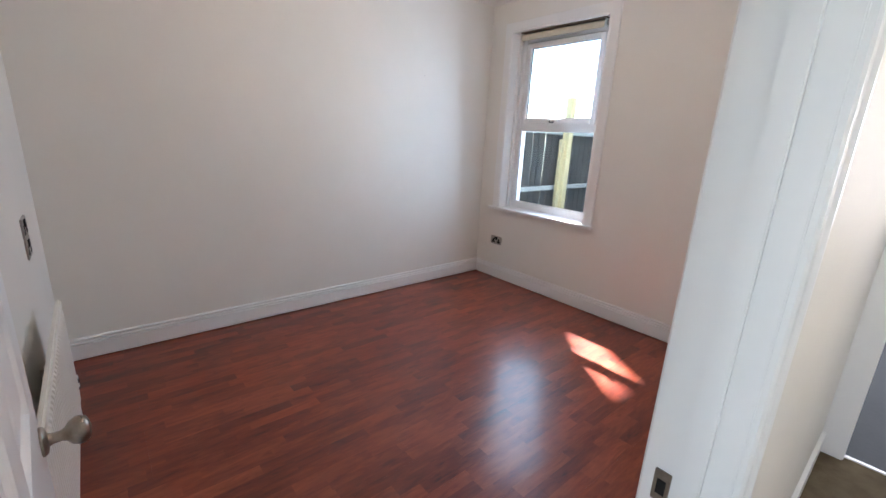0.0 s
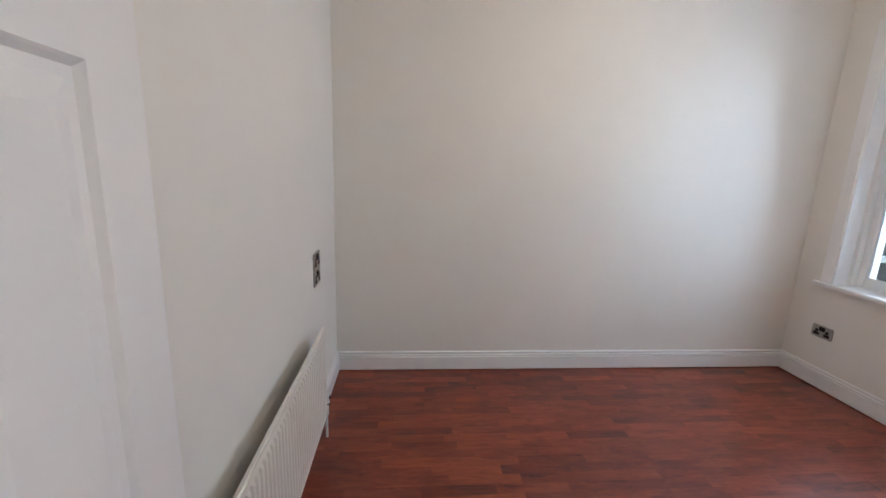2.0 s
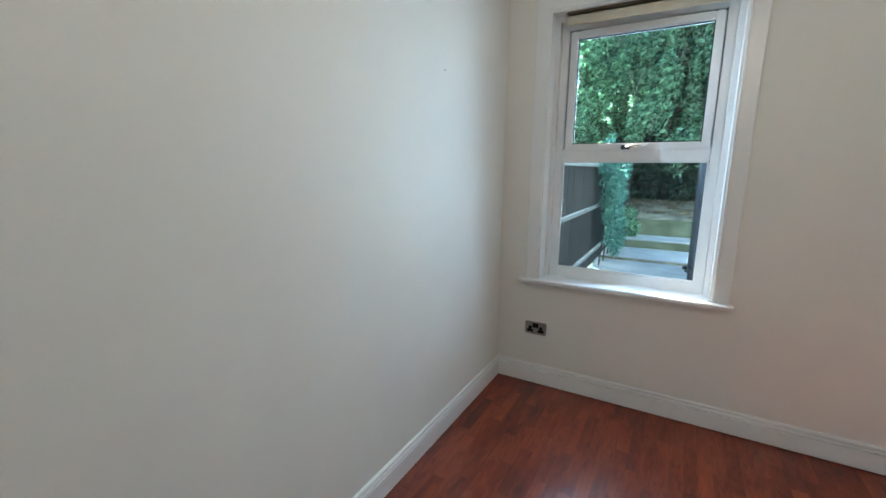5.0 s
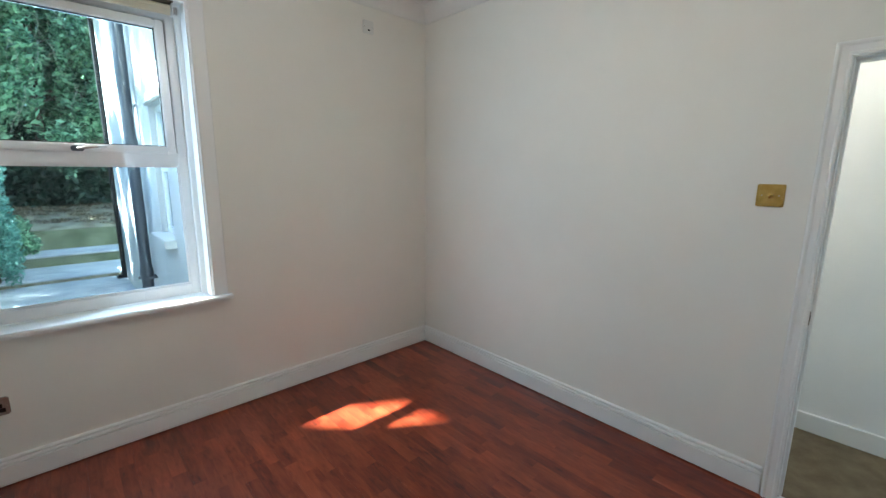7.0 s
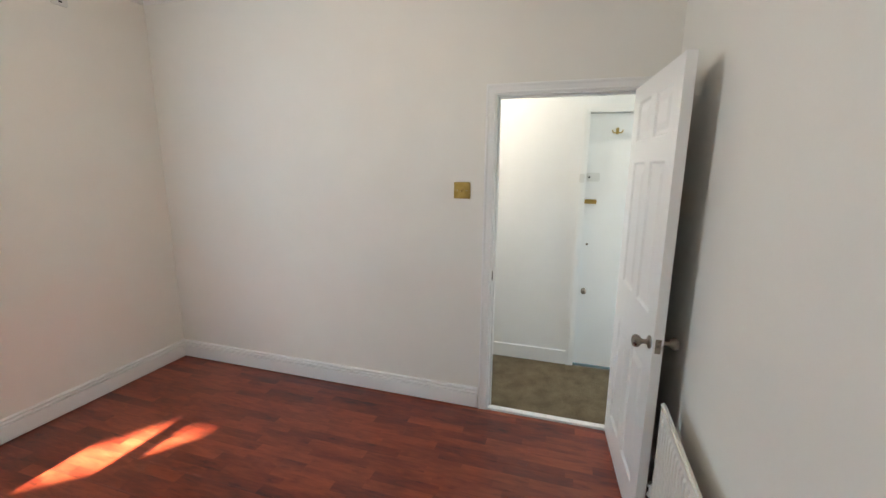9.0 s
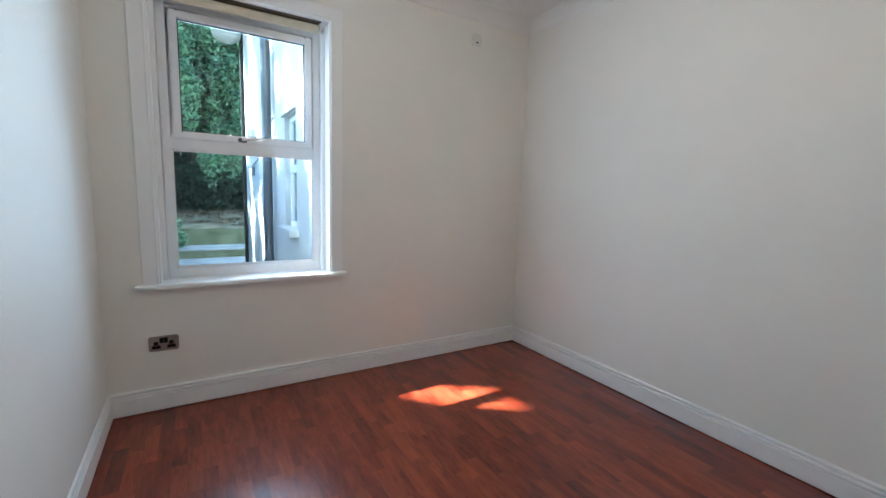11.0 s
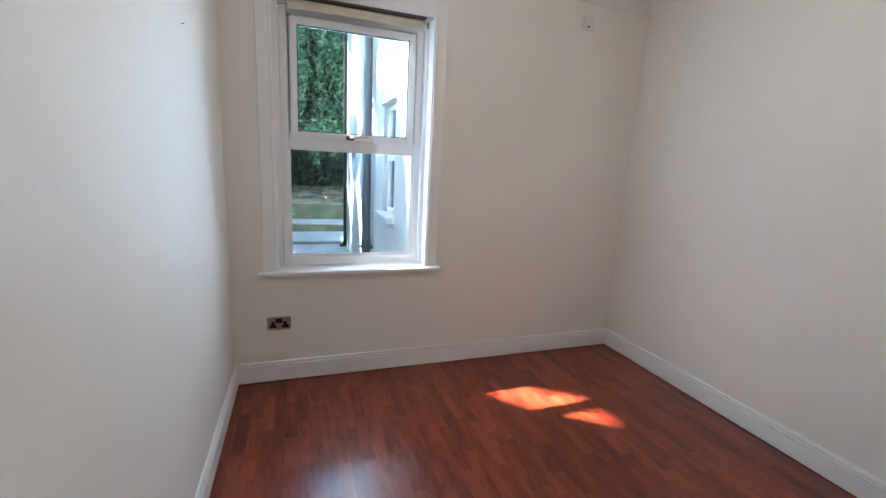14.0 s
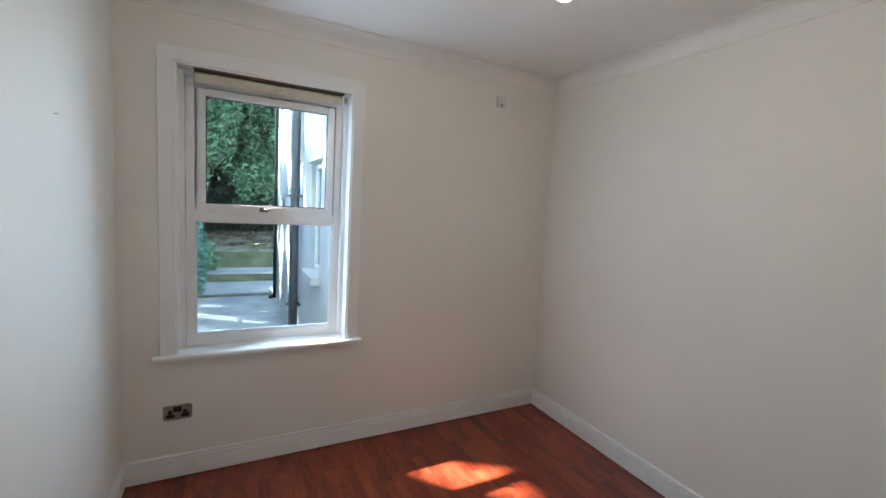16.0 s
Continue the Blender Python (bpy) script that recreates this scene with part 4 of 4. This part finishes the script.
def tree(name, x, y, z, height, seed, spread, clumps, count, size, label, droop=0.6, low=0.25, twigs=0):
    rng = random.Random(seed)
    ob = thing(name, x, y, z, label=label, category="tree")
    lean = Vector((rng.uniform(-0.3, 0.3), rng.uniform(-0.2, 0.2), 0))
    trunk = [Vector((0, 0, -0.2)) + lean * f * f + Vector((0.06 * rng.uniform(-1, 1), 0.06 * rng.uniform(-1, 1), f * height * 0.8)) for f in (0, 0.2, 0.4, 0.6, 0.8, 1.0)]
    part("trunk", tube(trunk, [0.16, 0.13, 0.11, 0.085, 0.06, 0.03], 10), BARK, ob, "", True)
    limbs, cen, rad = [], [], []
    for k in range(clumps):
        f = rng.uniform(low, 1.0)
        a = rng.uniform(0, 2 * math.pi)
        root = trunk[min(5, max(1, int(f * 5)))]
        reach = spread * (0.35 + 0.75 * rng.random()) * (1.15 - 0.5 * f)
        tip = root + Vector((math.cos(a) * reach, math.sin(a) * reach, rng.uniform(-0.3, 0.7)))
        mid = (root + tip) / 2 + Vector((0, 0, 0.22))
        limbs.append(tube([root, mid, tip, tip + Vector((0, 0, -0.5)) + 0.2 * (tip - mid)], [0.035, 0.022, 0.012, 0.005], 5))
        for _ in range(3):
            c = tip + Vector((rng.uniform(-0.5, 0.5), rng.uniform(-0.5, 0.5), rng.uniform(-0.5, 0.4)))
            if c.z + z > 2.2 or rng.random() < 0.12:
                cen.append(tuple(c))
                rad.append((rng.uniform(0.16, 0.36), rng.uniform(0.16, 0.36), rng.uniform(0.2, 0.5)))
    part("limbs", join(limbs), BARK, ob, "", True)["kind"] = "stuff"
    if twigs:
        hanging = []
        for k in range(twigs):
            c = Vector(rng.choice(cen)) + Vector((rng.uniform(-0.7, 0.7), rng.uniform(-0.9, -0.2), rng.uniform(-0.2, 0.6)))
            d = Vector((rng.uniform(-0.35, 0.35), rng.uniform(-0.15, 0.1), -rng.uniform(0.5, 1.1)))
            hanging.append(tube([c, c + d * 0.35 + Vector((0.06, 0, 0.05)), c + d * 0.7, c + d], [0.006, 0.006, 0.005, 0.003], 4))
        part("twigs", join(hanging), TWIG, ob, "pale hanging twigs", True)["kind"] = "stuff"
    me = leaves(cen, rad, count, size, seed, droop)
    me.materials.append(LEAF)
    crown = new("crown", me)
    crown.parent = ob
    return ob


GREEN = "leafy green garden tree with drooping branches"
tree("tree", -1.7, 11.2, 0.6, 7.2, 3, 2.0, 40, 32000, 0.085, GREEN, 0.9, 0.25, 70)
tree("tree", 0.5, 12.2, 0.7, 8.4, 5, 2.1, 46, 38000, 0.085, GREEN, 1.0, 0.4, 150)
tree("tree", 2.6, 11.6, 0.65, 7.2, 8, 1.9, 36, 26000, 0.085, GREEN, 0.9)
tree("tree", -0.6, 14.8, 0.9, 8.5, 21, 2.6, 30, 22000, 0.11, "taller green tree at the back of the garden", 0.8)
tree("tree", 2.8, 15.2, 0.9, 8.5, 22, 2.6, 34, 26000, 0.11, "taller green tree at the back of the garden", 0.8)
# unseen tree added on the neighbour's side to dapple the sun at the window
shade = thing("tree", -4.2, 3.9, -0.42, label="unseen tree added beyond the fence to dapple the sunlight", category="tree")
to_tree = Vector((-1.44, 1.0, 1.72))
cl, rd = [], []
# clumps set along sun rays to shape the floor patch, shade reveal and sill
for gx, gz, r, s in ((1.04, 0.83, 0.10, 2.8), (0.86, 0.82, 0.10, 3.0), (1.20, 0.94, 0.12, 2.9), (0.50, 1.02, 0.16, 2.9), (0.84, 1.80, 0.09, 2.9), (0.36, 1.22, 0.22, 3.2), (0.30, 1.55, 0.16, 3.0), (0.98, 1.88, 0.21, 2.7), (1.15, 2.10, 0.20, 2.8), (0.80, 2.20, 0.18, 3.1), (1.08, 2.32, 0.22, 3.0), (0.50, 2.30, 0.22, 2.9), (0.28, 2.00, 0.14, 2.8), (1.21, 0.84, 0.13, 2.8), (1.22, 1.06, 0.13, 3.0), (1.21, 1.28, 0.13, 2.7), (1.22, 1.50, 0.13, 2.9), (1.21, 1.72, 0.13, 2.8), (1.30, 1.40, 0.13, 3.1), (1.30, 1.00, 0.13, 2.9)):
    p = Vector((gx, 0.157, gz)) + to_tree * s - Vector((-4.2, 3.9, -0.42))
    cl.append(tuple(p))
    rd.append((r, r, r))
rng = random.Random(19)
for k in range(46):
    # added boughs that keep the sun off the lower part of the house wall
    p = Vector((1.36, rng.uniform(0.9, 6.0), rng.uniform(-0.2, 2.3) if k % 5 else rng.uniform(2.3, 4.0))) + to_tree * rng.uniform(2.6, 3.1) - Vector((-4.2, 3.9, -0.42))
    cl.append(tuple(p))
    rd.append((0.42, 0.42, 0.34))
trunk_top = Vector((0.3, -0.2, 5.6))
part("trunk", tube([(0, 0, 0), (0.05, 0.02, 2.0), (0.2, -0.1, 4.0), tuple(trunk_top)], [0.17, 0.14, 0.10, 0.05], 10), BARK, shade, "", True)
part("limbs", join([tube([tuple(trunk_top - Vector((0, 0, 0.6))), tuple((trunk_top + Vector(c)) / 2 + Vector((0, 0, 0.1))), c], [0.03, 0.018, 0.007], 5) for c in cl]), BARK, shade, "", True)["kind"] = "stuff"
me = leaves(cl, rd, 58000, 0.05, 77)
me.materials.append(LEAF)
crown = new("crown", me)
crown.parent = shade

# ---- fence ----
FX = -0.28
fence = thing("fence", FX, 0.4, GZ, label="dark stained close-board fence with pale rails and posts", category="fence")


def fence_part(name, bm, mat, label="", parent=None):
    bmesh.ops.transform(bm, matrix=fence.matrix_world.inverted(), verts=bm.verts)
    return part(name, bm, mat, parent or fence, label)


rng = random.Random(4)
y = 0.34
while y < 11.5:
    w = rng.choice((0.095, 0.118, 0.140))
    gap = 0.005 + 0.022 * rng.random() ** 2
    if y > 6.9:
        gap += 0.002
    fence_part("board", box(FX - 0.045, FX - 0.028, y, y + w, GZ + 0.03, 1.58 + 0.02 * rng.random() + (0.25 if y > 8.4 else 0), 0.002), FENCE)
    y += w + gap
for z in (0.0, 0.84, 1.585):
    fence_part("rail", box(FX - 0.026, FX + 0.030, 0.32, 8.4, z - 0.025, z + 0.030, 0.004), RAILWOOD, "pale weathered rail")
for py in (1.80,):
    fence_part("post", box(FX + 0.031, FX + 0.128, py - 0.05, py + 0.05, GZ, 2.04, 0.006), POST, "new yellow timber post")
    fence_part("post_brace", box(FX + 0.031, FX + 0.085, py - 0.115, py - 0.052, GZ, 1.50, 0.005), POST, "shorter knotty timber brace")

# ---- ivy on the fence ----
ivy = thing("ivy", FX + 0.08, 5.9, GZ, label="blue-green ivy hanging over the garden fence", category="plant")
rng = random.Random(12)
cen, rad = [], []
for k in range(60):
    yy = rng.uniform(-0.75, 2.3)
    zz = rng.uniform(0.25, 2.35) if yy > -0.3 else rng.uniform(0.6, 2.3)
    cen.append((rng.uniform(0.0, 0.18) + 0.10 * math.sin(zz * 2.2 + yy), yy, zz))
    rad.append((0.13, 0.20, 0.22))
me = leaves(cen, rad, 9000, 0.042, 31, 0.25)
me.materials.append(IVY)
o = new("foliage", me)
o.parent = ivy
stems = [tube([(0.02, yy, 0), (0.05, yy + 0.08, 0.7), (0.03, yy - 0.05, 1.5), (0.08, yy + 0.1, 2.1)], [0.014, 0.012, 0.009, 0.005], 6) for yy in (-0.4, 0.1, 0.6, 1.2, 1.8)]
part("stems", join(stems), BARK, ivy, "", True)
bush = thing("bush", 0.0, 7.9, -0.05, label="bright green low bush beside the mossy steps", category="plant")
me = leaves([(0, 0, 0.35), (0.12, 0.1, 0.2), (-0.2, 0.2, 0.45), (0.02, 0.3, 0.5)], [(0.20, 0.25, 0.22)] * 4, 1500, 0.05, 9)
me.materials.append(LEAF)
o = new("foliage", me)
o.parent = bush
part("stems", join([tube([(0, 0, 0), (0.05 * k, 0.06, 0.25), (0.1 * k, 0.1, 0.5)], [0.01, 0.007, 0.004], 5) for k in (-2, -1, 1, 2)]), BARK, bush, "", True)
# understorey behind the bank, its leaf colour darkened to paint the shade
under = thing("hedge", 0.5, 13.2, 0.6, label="undergrowth beneath the trees with shade put into its leaf colour", category="hedge", kind="stuff")
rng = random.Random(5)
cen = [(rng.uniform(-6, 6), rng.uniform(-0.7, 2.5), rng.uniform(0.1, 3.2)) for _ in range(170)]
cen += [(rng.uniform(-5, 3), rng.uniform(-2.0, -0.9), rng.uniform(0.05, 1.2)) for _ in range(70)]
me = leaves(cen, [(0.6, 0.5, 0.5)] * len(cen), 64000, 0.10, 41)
me.materials.append(SHADED_LEAF)
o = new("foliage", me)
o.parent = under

# ---- drainpipe and fittings on the extension ----
pipe = thing("soil_pipe", XW - 0.085, 2.80, GZ, label="dark grey soil pipe clamped to the white wall", category="pipe")
part("pipe", tube([(0, 0, 0), (0, 0, 5.6)], 0.055, 20), PIPE, pipe, "", True)
for z in (0.65, 2.06, 3.7):
    c = join([tube([(0, 0, z - 0.02), (0, 0, z + 0.02)], 0.062, 20), box(-0.085, -0.055, -0.012, 0.012, z - 0.016, z + 0.016, 0.003), box(0.05, 0.085, -0.02, 0.02, z - 0.016, z + 0.016, 0.003), box(-0.05, 0.085, -0.10, -0.088, z - 0.012, z + 0.012, 0.003), box(0.0, 0.02, -0.095, -0.05, z - 0.012, z + 0.012, 0.003)])
    part("clamp", c, PIPE, pipe, "pipe clamp", True)
    part("collar", tube([(0, 0, z + 0.03), (0, 0, z + 0.10)], 0.064, 20), PIPE, pipe, "", True)
pole = thing("garden_pole", XW - 0.03, XN - 0.15, GZ, label="thin black downpipe at the end of the house wall", category="pipe")
part("pipe", tube([(0, 0, 0), (0, 0, 5.6)], 0.034, 14), BLACK, pole, "", True)
part("shoe", tube([(0, 0, 0.10), (-0.03, -0.02, 0.04), (-0.10, -0.05, 0.02)], 0.036, 14), BLACK, pole, "", True)
cable = thing("cable", XW - 0.008, 3.0, 1.80, label="thin grey cable sagging along the white wall", category="cable")
part("line", tube([(0, -0.2, 0.42), (0, 0.5, 0.25), (0, 1.3, -0.02), (0, 2.2, -0.10), (0, 3.0, -0.06)], 0.006, 6), PIPE, cable, "", True)
vent = thing("air_brick", XW, 4.9, 1.62, label="small grey vent in the white wall", category="vent")
part("grille", box(-0.012, 0, -0.11, 0.11, -0.075, 0.075, 0.003), PIPE, vent)
dish = thing("outdoor_lamp", 1.085, 5.9, 3.95, label="pale grey dish-shaped fitting on the house wall", category="lamp")
part("bowl", lathe([(0.005, -0.05), (0.12, -0.03), (0.21, 0.03), (0.24, 0.11), (0.235, 0.12), (0.02, 0.0)], 24), RAILWOOD, dish, "", True)
part("arm", tube([(0.0, 0, 0.0), (0.08, 0, 0.16), (0.275, 0, 0.16)], 0.012, 8), PIPE, dish, "", True)

# ---- laminate boards ----
floor = thing("floor", W / 2, -L / 2, 0, label="glossy red-brown three-strip laminate floor", category="floor", kind="structure")
BW, BL = 0.193, 1.286
meshes = {}
rng = random.Random(2)
row = 0
x = 0.008
while x < W - 0.008:
    w = min(BW, W - 0.008 - x)
    y = -0.008 + rng.choice((0.0, 0.32, 0.64, 0.96))
    while y > -L + 0.008:
        y1 = min(y, -0.008)
        y0 = max(y - BL, -L + 0.008)
        y -= BL
        if y1 - y0 < 0.03:
            continue
        key = (round(w, 3), round(y1 - y0, 3))
        if key not in meshes:
            g = 0.0001
            b = box(g, key[0] - g, g, key[1] - g, -0.012, 0.0)
            top = [e for e in b.edges if all(v.co.z > -0.001 for v in e.verts)]
            bmesh.ops.bevel(b, geom=top, offset=0.0003, segments=1, affect="EDGES")
            meshes[key] = mesh_of("laminate_board", b, LAMINATE)
        o = new("laminate_board", meshes[key])
        o.parent = floor
        o.location = (x - W / 2, y0 + L / 2, 0)
    x += BW
